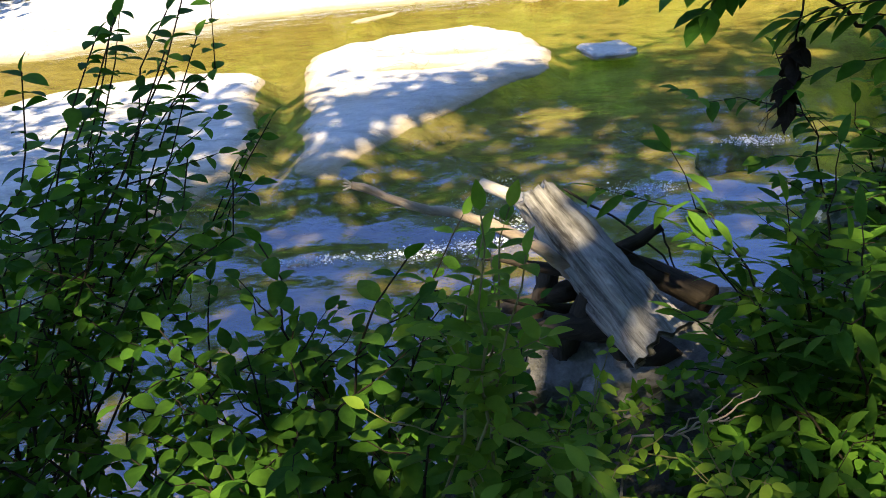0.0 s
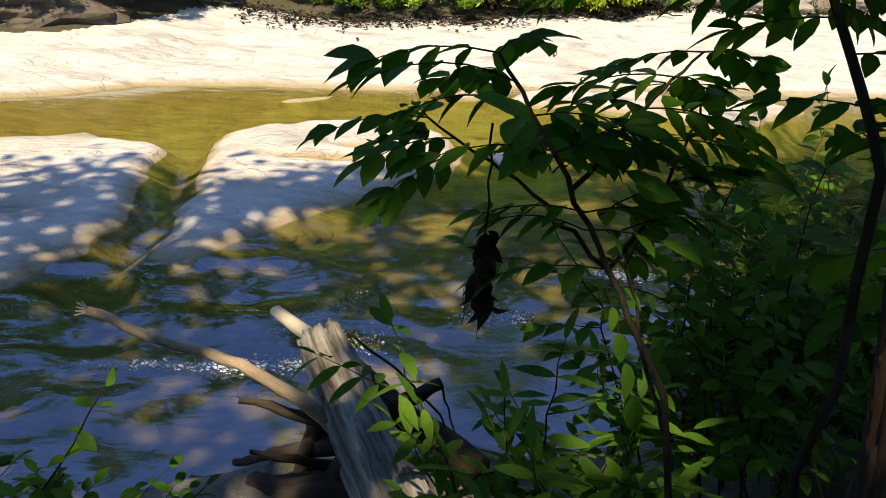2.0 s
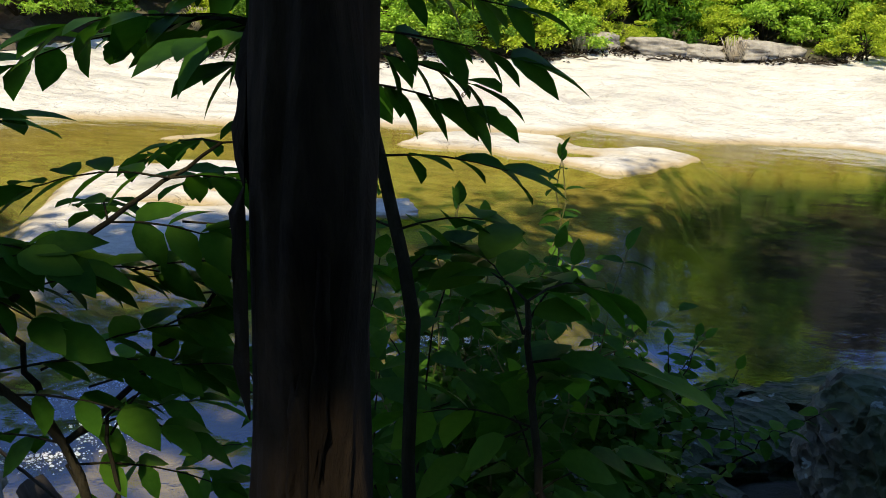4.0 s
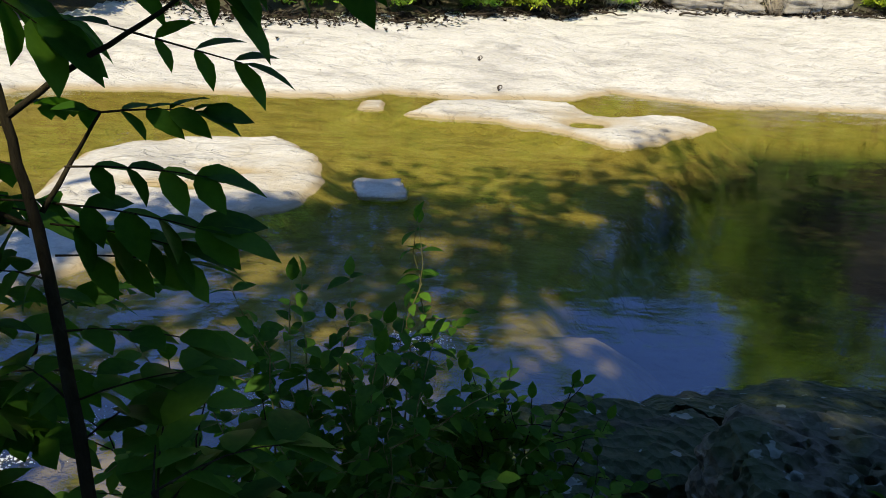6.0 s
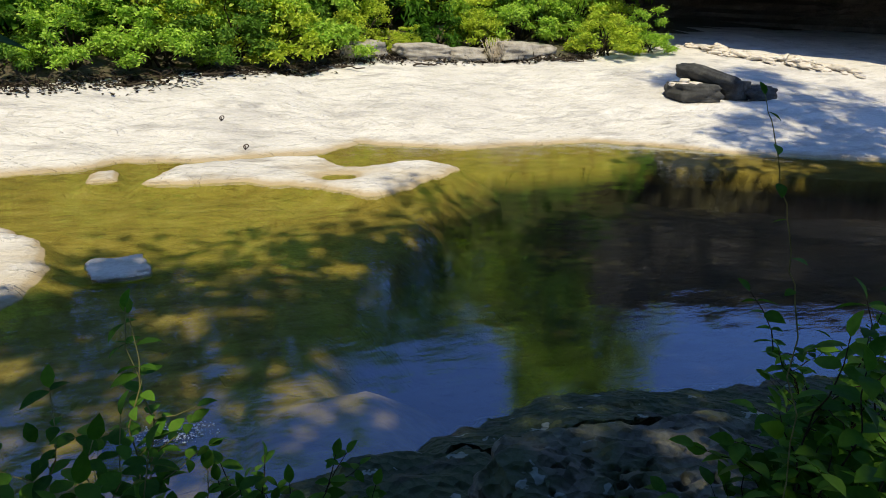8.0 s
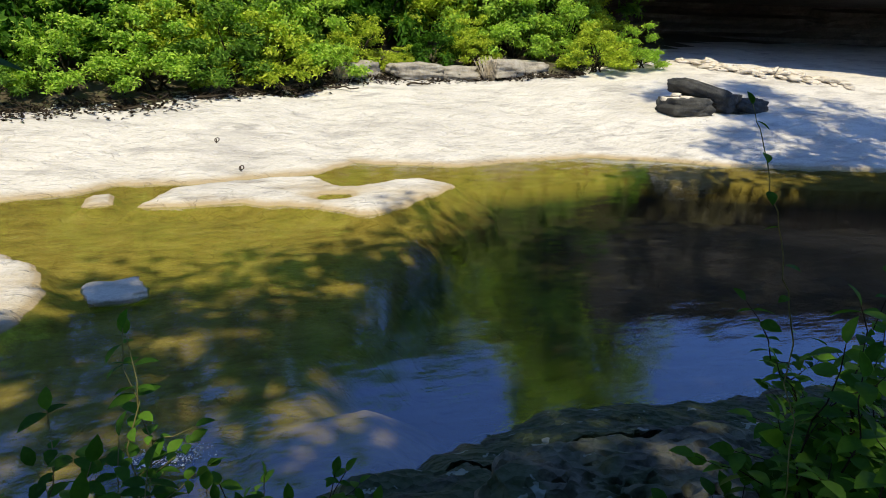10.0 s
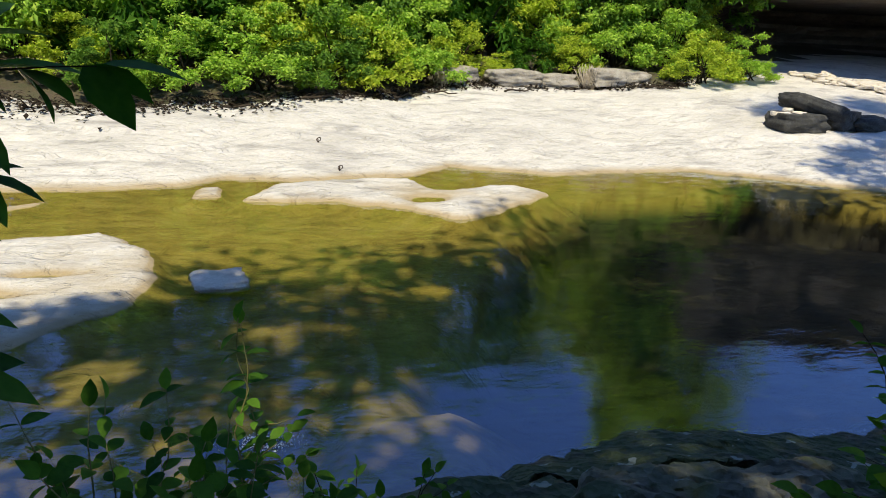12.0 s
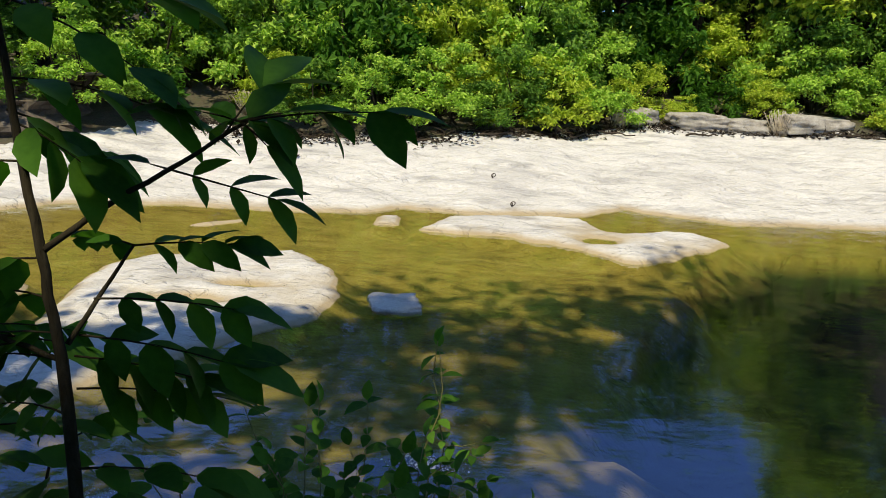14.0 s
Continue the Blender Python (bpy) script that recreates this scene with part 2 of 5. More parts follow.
DEAD = mat_bark("dead_leaf", (0.010, 0.008, 0.006), (0.045, 0.032, 0.022), 30, 30)
IRON = mat_stone("rusty_iron", (0.03, 0.02, 0.015), (0.07, 0.045, 0.03), (0.12, 0.08, 0.05), 40)
# shade of the near bank put into the colour; LEAF_SHRUB is a brighter copy
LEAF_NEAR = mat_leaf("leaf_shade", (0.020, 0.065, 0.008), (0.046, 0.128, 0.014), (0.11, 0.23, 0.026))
LEAF_CROWN = mat_leaf("leaf_crown", (0.03, 0.10, 0.012), (0.065, 0.18, 0.021), (0.13, 0.28, 0.033))
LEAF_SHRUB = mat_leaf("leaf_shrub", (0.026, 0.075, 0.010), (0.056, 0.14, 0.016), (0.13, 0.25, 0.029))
# sunlit brightness put into the leaf colour, here to LEAF_BUSH
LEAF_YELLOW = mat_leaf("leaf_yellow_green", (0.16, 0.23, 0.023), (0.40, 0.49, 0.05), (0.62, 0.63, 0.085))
LEAF_SPRIG = mat_leaf("leaf_sprig", (0.07, 0.15, 0.015), (0.14, 0.24, 0.025), (0.24, 0.33, 0.04))
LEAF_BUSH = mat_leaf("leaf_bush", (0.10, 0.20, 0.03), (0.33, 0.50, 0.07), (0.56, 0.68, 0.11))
LEAF_DARK = mat_leaf("leaf_wood", (0.05, 0.11, 0.02), (0.12, 0.23, 0.035), (0.22, 0.34, 0.05))
WATER = mat_water()
FOAM = mat_stone("foam", (0.62, 0.64, 0.66), (0.75, 0.77, 0.78), (0.85, 0.86, 0.86), 20)


# ---- mesh helpers ----
def mesh_of(name, verts, faces, mats, smooth=True, index=None):
    me = bpy.data.meshes.new(name)
    me.from_pydata(np.asarray(verts, float).tolist(), [], faces if isinstance(faces, list) else np.asarray(faces).tolist())
    for mt in (mats if isinstance(mats, (list, tuple)) else [mats]):
        me.materials.append(mt)
    if smooth:
        me.polygons.foreach_set("use_smooth", np.ones(len(me.polygons), bool))
    if index is not None:
        me.polygons.foreach_set("material_index", np.asarray(index, np.int32))
    me.update()
    return me


def part(name, bm, material, parent, label=""):
    """Links a bmesh, or a finished mesh, as one mesh object under its thing."""
    if isinstance(bm, bmesh.types.BMesh):
        me = bpy.data.meshes.new(name)
        bm.to_mesh(me)
        bm.free()
        me.materials.append(material)
        me.polygons.foreach_set("use_smooth", np.ones(len(me.polygons), bool))
    else:
        me = bm
    ob = new(name, me)
    ob.parent = parent
    if label:
        ob["label"] = label
    return ob


def thing(name, place, label, category, group="", kind="", turn=0.0):
    ob = new(name)
    ob.matrix_world = pose(*place, 0, 0, turn)
    return tagged(ob, label, category, group, kind)


def value_noise(x, y, seed=0):
    """Smooth noise in 0..1 over arrays."""
    xi, yi = np.floor(x).astype(np.int64), np.floor(y).astype(np.int64)
    fx, fy = x - xi, y - yi
    fx, fy = fx * fx * (3 - 2 * fx), fy * fy * (3 - 2 * fy)

    def h(a, b):
        v = np.sin(a * 127.1 + b * 311.7 + seed * 74.7) * 43758.5453
        return v - np.floor(v)
    return (h(xi, yi) * (1 - fx) + h(xi + 1, yi) * fx) * (1 - fy) + (h(xi, yi + 1) * (1 - fx) + h(xi + 1, yi + 1) * fx) * fy


def fractal(x, y, octaves=4, seed=0):
    t, a, s = 0 * x, 0.5, 0
    for k in range(octaves):
        t = t + a * value_noise(x * 2 ** k, y * 2 ** k, seed + k)
        s += a
        a *= 0.5
    return t / s


def inside(x, y, poly):
    """Signed distance to a closed outline, negative within."""
    d = np.full(np.shape(x), 1e9)
    sign = np.ones(np.shape(x))
    n = len(poly)
    for i in range(n):
        ax, ay = poly[i]
        bx, by = poly[(i + 1) % n]
        ex, ey = bx - ax, by - ay
        wx, wy = x - ax, y - ay
        t = np.clip((wx * ex + wy * ey) / (ex * ex + ey * ey), 0, 1)
        d = np.minimum(d, (wx - ex * t) ** 2 + (wy - ey * t) ** 2)
        c1, c2, c3 = y >= ay, y < by, ex * wy > ey * wx
        flip = (c1 & c2 & c3) | (~c1 & ~c2 & ~c3)
        sign = np.where(flip, -sign, sign)
    return sign * np.sqrt(d)


def tube(points, radii, sides=7, cap=True, wob=0.0, seed=1):
    """Vertices and faces of a bent, tapered rod."""
    rng = np.random.RandomState(seed)
    pts = [Vector(p) for p in points]
    verts, faces = [], []
    up = Vector((0.31, 0.17, 0.93))
    for i, p in enumerate(pts):
        d = (pts[min(i + 1, len(pts) - 1)] - pts[max(i - 1, 0)]).normalized()
        u = d.cross(up)
        if u.length < 0.05:
            u = d.cross(Vector((1, 0, 0)))
        u.normalize()
        v = d.cross(u)
        for k in range(sides):
            a = 2 * math.pi * k / sides
            r = radii[i] * (1 + wob * (rng.rand() - 0.5))
            verts.append(tuple(p + (u * math.cos(a) + v * math.sin(a)) * r))
    for i in range(len(pts) - 1):
        for k in range(sides):
            a, b = i * sides + k, i * sides + (k + 1) % sides
            faces.append((a, b, b + sides, a + sides))
    if cap:
        faces.append(tuple(range(sides))[::-1])
        faces.append(tuple((len(pts) - 1) * sides + k for k in range(sides)))
    return verts, faces


def join(pieces):
    verts, faces = [], []
    for v, f in pieces:
        o = len(verts)
        verts += list(v)
        faces += [tuple(i + o for i in q) for q in f]
    return verts, faces


def bend(a, b, n, sag=0.0, wob=0.02, seed=0):
    """Points of a slightly crooked line from a to b."""
    rng = np.random.RandomState(seed)
    a, b = Vector(a), Vector(b)
    out = []
    for i in range(n + 1):
        t = i / n
        p = a.lerp(b, t) + Vector((0, 0, sag * 4 * t * (1 - t)))
        if 0 < i < n:
            p += Vector(rng.randn(3) * wob * (b - a).length)
        out.append(p)
    return out


def taper(r0, r1, n):
    return [r0 + (r1 - r0) * i / n for i in range(n + 1)]


def leaf_mesh(name, mat, length, width, droop=0.18, fold=0.22, teeth=0.0):
    """One leaf: pointed oval, folded on its midrib, drooping to the tip; grows along +y from its stalk."""
    n = 7
    verts, faces = [], []
    for i in range(n + 1):
        t = i / n
        w = width * 0.5 * (math.sin(math.pi * t ** 0.8) ** 0.9) * (1 + (teeth if i % 2 else -teeth)) if 0 < i < n else 0.0
        y, z = length * t * (1 - 0.1 * t), -droop * length * t * t
        verts += [(-w, y, z + fold * w), (0, y, z), (w, y, z + fold * w)]
    for i in range(n):
        a = 3 * i
        faces += [(a, a + 1, a + 4, a + 3), (a + 1, a + 2, a + 5, a + 4)]
    return mesh_of(name, verts, faces, mat)


def frame_from(d, up):
    """Turn whose y axis is d and whose z axis is near up."""
    d = Vector(d).normalized()
    x = d.cross(Vector(up))
    if x.length < 1e-3:
        x = d.cross(Vector((1, 0, 0)))
    x.normalize()
    z = x.cross(d)
    return Matrix((x, d, z)).transposed().to_4x4()


def scatter_leaves(centres, size, rng, flat=0.5, width=0.45, up=(0, 0, 1), plain=False):
    """Vertices and faces of many small bent leaves (numpy), one kite with a fold each."""
    n = len(centres)
    d = rng.randn(n, 3)
    d[:, 2] = d[:, 2] * 0.5 - 0.15
    d /= np.linalg.norm(d, axis=1)[:, None]
    u = rng.randn(n, 3) * (1 - flat) + np.array(up) * flat
    x = np.cross(d, u)
    x /= np.linalg.norm(x, axis=1)[:, None] + 1e-9
    z = np.cross(x, d)
    s = (size * (0.6 + 0.8 * rng.rand(n)))[:, None]
    w = s * width * 0.5
    a = centres
    m1, m2 = a + d * s * 0.45 - x * w + z * w * 0.3, a + d * s * 0.45 + x * w + z * w * 0.3
    tip = a + d * s - z * s * 0.15
    mid = a + d * s * 0.5
    if plain:
        o = np.arange(n)[:, None] * 4
        return np.stack([a, m1, tip, m2], 1).reshape(-1, 3), np.concatenate([o + [0, 2, 1], o + [0, 3, 2]], 0)
    verts = np.stack([a, m1, tip, m2, mid], 1).reshape(-1, 3)
    o = np.arange(n)[:, None] * 5
    faces = np.concatenate([o + [0, 4, 1], o + [1, 4, 2], o + [0, 3, 4], o + [4, 3, 2]], 0)
    return verts, faces


# ---- ground: creek bed, bedrock shelf, near bank, wooded slope ----
FAR_SHORE = [(-40, 9.0), (-12, 9.3), (-6.4, 9.65), (-5.3, 10.4), (-4.4, 11.4), (-2.7, 11.8), (-0.8, 11.8), (0.35, 12.0),
             (1.1, 12.6), (2.25, 12.4), (4.4, 12.9), (5.3, 13.7), (7.1, 12.9), (9.0, 13.1), (10.3, 13.3), (11.5, 12.7), (13.0, 11.6), (17.0, 10.0), (40, 8.0)]
NEAR_SHORE = [(-40, 0.2), (-3, 0.6), (-1.5, 0.95), (-0.7, 1.35), (0.4, 1.75), (1.2, 2.2), (2.0, 2.65), (2.9, 2.95), (4.2, 3.1), (5.8, 3.3), (8, 3.1), (40, 1.0)]
SLAB_MID = [(-2.2, 8.3), (-1.35, 9.0), (-0.2, 9.25), (0.4, 8.6), (0.62, 7.7), (0.5, 7.0), (0.0, 6.4), (-0.8, 5.6), (-1.2, 5.0), (-1.45, 4.4), (-1.7, 4.5), (-1.75, 5.2), (-2.0, 6.6)]
SLAB_LEFT = [(-2.75, 7.4), (-3.8, 8.0), (-4.7, 7.5), (-5.6, 6.9), (-9, 6.0), (-14, 5.0), (-14, 2.6), (-6, 2.9), (-3.2, 3.4), (-2.5, 3.9), (-2.35, 4.6), (-2.45, 6.0)]
SLAB_FAR = [(1.45, 11.1), (1.9, 11.95), (3.3, 12.5), (4.2, 12.35), (4.5, 11.5), (5.3, 11.6), (6.1, 11.95), (6.4, 11.2), (5.3, 10.2), (4.5, 9.8), (3.9, 10.4), (2.9, 11.0)]
BACK = [(-40, 10.5), (-12, 11.0), (-6.6, 13.1), (-5.6, 14.8), (-4.6, 16.8), (-1.5, 16.3), (0.3, 17.0), (2.1, 17.7), (4.1, 18.4), (6.1, 19.5), (8.4, 20.3), (11.2, 20.3), (13.5, 19.6), (16, 20.5), (24, 26), (40, 30)]
STRIP = [(-2.0, 10.45), (-1.7, 10.8), (-1.3, 11.1), (-1.35, 10.9), (-1.6, 10.6)]
KNOB = [(0.72, 11.25), (0.75, 11.75), (1.0, 11.8), (1.02, 11.3)]
LEDGE_UNDER = [(2.2, 3.3), (2.35, 4.7), (3.1, 4.75), (3.05, 3.6)]


def step(a, b, v):
    t = np.clip((v - a) / (b - a), 0, 1)
    return t * t * (3 - 2 * t)


def height(x, y):
    """Height of the ground; the water stands at 0."""
    x, y = np.asarray(x, float), np.asarray(y, float)
    rough = fractal(x * 1.3, y * 1.3, 5, 3) - 0.5
    fine = fractal(x * 5, y * 5, 3, 9) - 0.5
    bed = -0.17 + 0.12 * rough + 0.05 * fine
    edge = 2.75 + 0.64 * np.maximum(y - 5.6, 0) + 0.5 * rough
    bed -= 0.75 * step(0, 0.9, x - edge) * step(3.0, 4.2, y) * (1 - step(11.8, 13.4, y))
    bed -= 0.10 * np.exp(-(((x + 0.2) / 2.9) ** 4 + ((y - 3.1) / 1.5) ** 4))
    wob = (fractal(x * 2.2, y * 2.2, 4, 21) - 0.5) * 0.28
    for poly, top in ((SLAB_MID, 0.075), (SLAB_LEFT, 0.08), (SLAB_FAR, 0.075), (STRIP, 0.05), (KNOB, 0.09), (LEDGE_UNDER, -0.05)):
        s = inside(x, y, poly) + wob * (1.0 if len(poly) > 6 else 0.3)
        h = top + 0.09 * rough + 0.02 * fine - 0.16 * np.maximum(s + 0.15, 0) - 0.6 * np.maximum(s, 0)
        bed = np.where(s < 0.8, np.maximum(bed, h), bed)
    for cx, cy, rx, ry in ((4.3, 10.95, 0.34, 0.24), (-0.5, 7.8, 0.32, 0.10), (-0.9, 7.25, 0.42, 0.12)):
        bed = bed - 0.14 * np.exp(-(((x - cx) / rx) ** 2 + ((y - cy) / ry) ** 2))
    far = y - np.interp(x, [p[0] for p in FAR_SHORE], [p[1] for p in FAR_SHORE]) + wob
    lay = (fractal(x * 0.5 + 0.2 * y, y * 1.6, 4, 5) - 0.5)
    shelf = 0.03 * step(-0.05, 0.12, far) + 0.155 * far + np.where(far > 0, lay * 0.16 * step(0, 2.5, far), 0) + 0.02 * fine
    bed_count = far * 0.55 + 2.2 * lay + 0.35 * (fractal(x * 1.7, y * 4.0, 3, 12) - 0.5)
    shelf = shelf + np.where(far > 0.3, 0.055 * (step(0.80, 0.97, bed_count - np.floor(bed_count)) - (bed_count - np.floor(bed_count))) * step(0.3, 1.5, far), 0)
    back = y - np.interp(x, [p[0] for p in BACK], [p[1] for p in BACK])
    shelf = np.minimum(shelf + 0.12 * np.maximum(back - 1.0, 0) - 0.1 * np.maximum(far - 14, 0), 6 + 0.01 * far)
    bed = np.where(far > -1.5, np.maximum(bed, np.where(far > 0, shelf, 0.12 * far)), bed)
    near = np.interp(x, [p[0] for p in NEAR_SHORE], [p[1] for p in NEAR_SHORE]) - y + wob * 0.6
    bank = 0.10 * step(-0.1, 0.25, near) + 0.20 * np.maximum(near, 0) * (1 + 0.85 * step(0.1, 1.8, x)) + 0.10 * rough * step(0, 1, near) + 0.05 * fine
    bank = np.minimum(bank, 1.2 + 0.04 * near + 0.2 * rough)
    bed = np.where(near > -0.3, np.maximum(bed, np.where(near > 0, bank, 0.5 * near)), bed)
    return bed


def axis(lo, hi, step_in, far):
    """Grid lines: even between lo and hi, ever wider out to far on both sides."""
    mid = np.arange(lo, hi + 1e-6, step_in)
    out = [step_in]
    while sum(out) < far:
        out.append(out[-1] * 1.13)
    g = np.cumsum(out)
    return np.concatenate([(lo - g)[::-1], mid, hi + g])


def ground_sheet():
    xs, ys = axis(-8.5, 15.5, 0.10, 400), axis(-1.5, 15.0, 0.09, 400)
    gx, gy = np.meshgrid(xs, ys)
    gz = height(gx, gy)
    nx, ny = len(xs), len(ys)
    verts = np.stack([gx, gy, gz], -1).reshape(-1, 3)
    i = (np.arange(ny - 1)[:, None] * nx + np.arange(nx - 1)[None]).ravel()
    faces = np.stack([i, i + 1, i + nx + 1, i + nx], 1)
    cx, cy = verts[faces, 0].mean(1), verts[faces, 1].mean(1)
    far = cy - np.interp(cx, [p[0] for p in FAR_SHORE], [p[1] for p in FAR_SHORE])
    near = np.interp(cx, [p[0] for p in NEAR_SHORE], [p[1] for p in NEAR_SHORE]) - cy
    ragged = (fractal(cx * 1.5, cy * 1.5, 3, 40) - 0.5) * 2.5
    idx = np.where(near > 0.05, 1, np.where(cy - np.interp(cx, [p[0] for p in BACK], [p[1] for p in BACK]) + ragged * 0.4 > 0.3, 2, 0))
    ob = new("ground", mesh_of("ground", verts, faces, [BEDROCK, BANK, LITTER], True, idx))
    tagged(ob, "creek bed and pale limestone shelf with soil banks", "ground", "", "structure")


ground_sheet()


def creek_water():
    xs, ys = axis(-9, 15, 0.12, 45), np.arange(-0.6, 15.2, 0.1)
    gx, gy = np.meshgrid(xs, ys)
    # riffles in the narrows, still water in the pool
    lively = np.exp(-(((gx + 0.8) / 2.6) ** 2 + ((gy - 3.6) / 1.4) ** 2)) + 0.06
    gz = (fractal(gx * 3.2 + gy, gy * 5.5, 3, 60) - 0.5) * 0.10 * lively
    nx, ny = len(xs), len(ys)
    i = (np.arange(ny - 1)[:, None] * nx + np.arange(nx - 1)[None]).ravel()
    ob = new("water", mesh_of("water", np.stack([gx, gy, gz], -1).reshape(-1, 3), np.stack([i, i + 1, i + nx + 1, i + nx], 1), WATER))
    tagged(ob, "shallow clear creek water with ripples over ochre rock", "water", "", "structure")


creek_water()


# ---- rocks ----
def rock_mesh(name, mat, size, seed, rough=0.25, flat=0.0, cuts=4, layers=0.0):
    """A worn stone: a box rounded, broken and roughened."""
    bm = bmesh.new()
    bmesh.ops.create_cube(bm, size=1.0)
    bmesh.ops.subdivide_edges(bm, edges=bm.edges[:], cuts=2 ** cuts - 1, use_grid_fill=True)
    off = Vector((seed * 3.7, seed * 1.3, seed * 2.1))
    for v in bm.verts:
        p = v.co.copy()
        sph = p.normalized() * 0.62
        q = p.lerp(sph, 0.45)
        n = noise.fractal(q * 2.0 + off, 0.9, 2.0, 5) * rough
        n += (noise.cell(q * 3 + off) - 0.5) * rough * 0.15
        if layers:
            n += math.sin((q.z + 0.1 * noise.noise(q * 3 + off)) * 26) * layers
        q = q * (1 + n)
        v.co = Vector((q.x * size[0], q.y * size[1], q.z * size[2]))
    me = bpy.data.meshes.new(name)
    bm.to_mesh(me)
    bm.free()
    me.materials.append(mat)
    me.polygons.foreach_set("use_smooth", np.ones(len(me.polygons), bool))
    return me


def ground_at(x, y):
    return float(height(np.array([x]), np.array([y]))[0])


def stone(name, x, y, size, mat, seed, label, turn=0.0, sink=0.15, group="", rough=0.25, layers=0.0, tilt=0.0, z=None, cuts=4):
    ob = new(name, rock_mesh(name, mat, size, seed, rough, 0, cuts, layers))
    zz = (ground_at(x, y) if z is None else z) + size[2] * (0.5 - sink)
    ob.matrix_world = pose(x, y, zz, tilt, 0, turn)
    return tagged(ob, label, "rock", group)


stone("stone", 1.31, 7.6, (0.56, 0.54, 0.11), PALE, 9, "flat pale stone standing in shallow creek water", 8, 0.1, rough=0.2, z=-0.06, cuts=3)
stone("creek_rock", 1.62, 4.45, (0.5, 0.22, 0.2), DARKSTONE, 7, "low dark rock breaking the creek water", 5, 0.25)


def far_bank_rocks():
    lab = "weathered grey-tan boulder slab lying under the bushes"
    for x, y, s, turn, k in ((9.0, 20.7, (1.6, 0.9, 0.5), 4, 11), (10.3, 20.8, (1.4, 0.8, 0.4), -6, 12), (12.3, 20.6, (1.9, 0.9, 0.5), 8, 13), (7.2, 20.7, (1.1, 0.8, 0.5), 20, 14)):
        stone("boulder", x, y, s, BOULDER, k, lab, turn, 0.2, "boulders below the far bushes", 0.2, 0.012)
    lab = "dark broken rock slab stacked on the bedrock shelf"
    stone("dark_boulder", 14.6, 15.3, (1.25, 1.0, 0.46), DARKSTONE, 21, lab, -8, 0.15, "dark rock pile", 0.16)
    top = stone("dark_boulder", 15.15, 15.45, (1.5, 0.95, 0.42), DARKSTONE, 26, "dark broken rock slab tilted across another", 0, 0.05, "dark rock pile", 0.16)
    top.matrix_world = pose(15.15, 15.45, ground_at(15.15, 15.4) + 0.46, -6, 17, -12)
    stone("dark_boulder", 15.75, 15.25, (0.7, 0.8, 0.5), DARKSTONE, 27, lab, 20, 0.12, "dark rock pile", 0.18)
    stone("dark_boulder", 16.5, 15.1, (1.0, 0.7, 0.34), DARKSTONE, 23, "dark low rock beside the rock pile", 10, 0.15, "dark rock pile", 0.2)
    for k, (x, y, dz) in enumerate(((14.15, 15.2, 0.44), (14.3, 15.3, 0.5), (14.05, 15.4, 0.40), (14.45, 15.1, 0.46))):
        stone("slab_stone", x, y, (0.3, 0.24, 0.1), PALE, 60 + k, "small pale stone lying on the dark rocks", 30 * k, 0.3, "small stones on the dark rocks", 0.25, z=ground_at(x, y) + dz - 0.06, cuts=2)
    rng = np.random.RandomState(5)
    master = None
    for k in range(90):
        x, y = 18.9 + rng.rand() * 3.8, 19.9 + rng.randn() * 0.42
        y -= (x - 19.3) * 0.75
        if master is None or k % 9 == 0:
            master = rock_mesh("slab_stone", PALE, (0.5, 0.34, 0.12), 30 + k, 0.3, 0, 2)
        ob = new("slab_stone", master)
        s = 0.35 + 0.8 * rng.rand() ** 1.5
        ob.matrix_world = pose(x, y, ground_at(x, y) + 0.02 + 0.1 * rng.rand(), rng.randn() * 9, rng.randn() * 9, rng.rand() * 180) @ Matrix.Diagonal((s, s, s, 1))
        tagged(ob, "pale broken slab stone in a low heap", "rock", "heap of slab stones")


far_bank_rocks()

# near bank stones
def pitted_boulder():
    """Boulder on the near bank, its face eaten into round pits."""
    ob = stone("pitted_boulder", 3.66, 2.2, (1.34, 0.98, 0.72), PITROCK, 31, "pitted mossy boulder with pale lichen on the near bank", -12, 0.1, rough=0.12, z=0.24, cuts=7)
    for v in ob.data.vertices:
        d = noise.voronoi(Vector((v.co.x * 11, v.co.y * 15, v.co.z * 13)) + 0.25 * noise.noise_vector(v.co * 6))[0][0]
        big = noise.fractal(v.co * 3.5, 0.9, 2, 4)
        v.co -= v.co.normalized() * (0.20 * max(0, 0.45 - d) - 0.03 * big)


pitted_boulder()


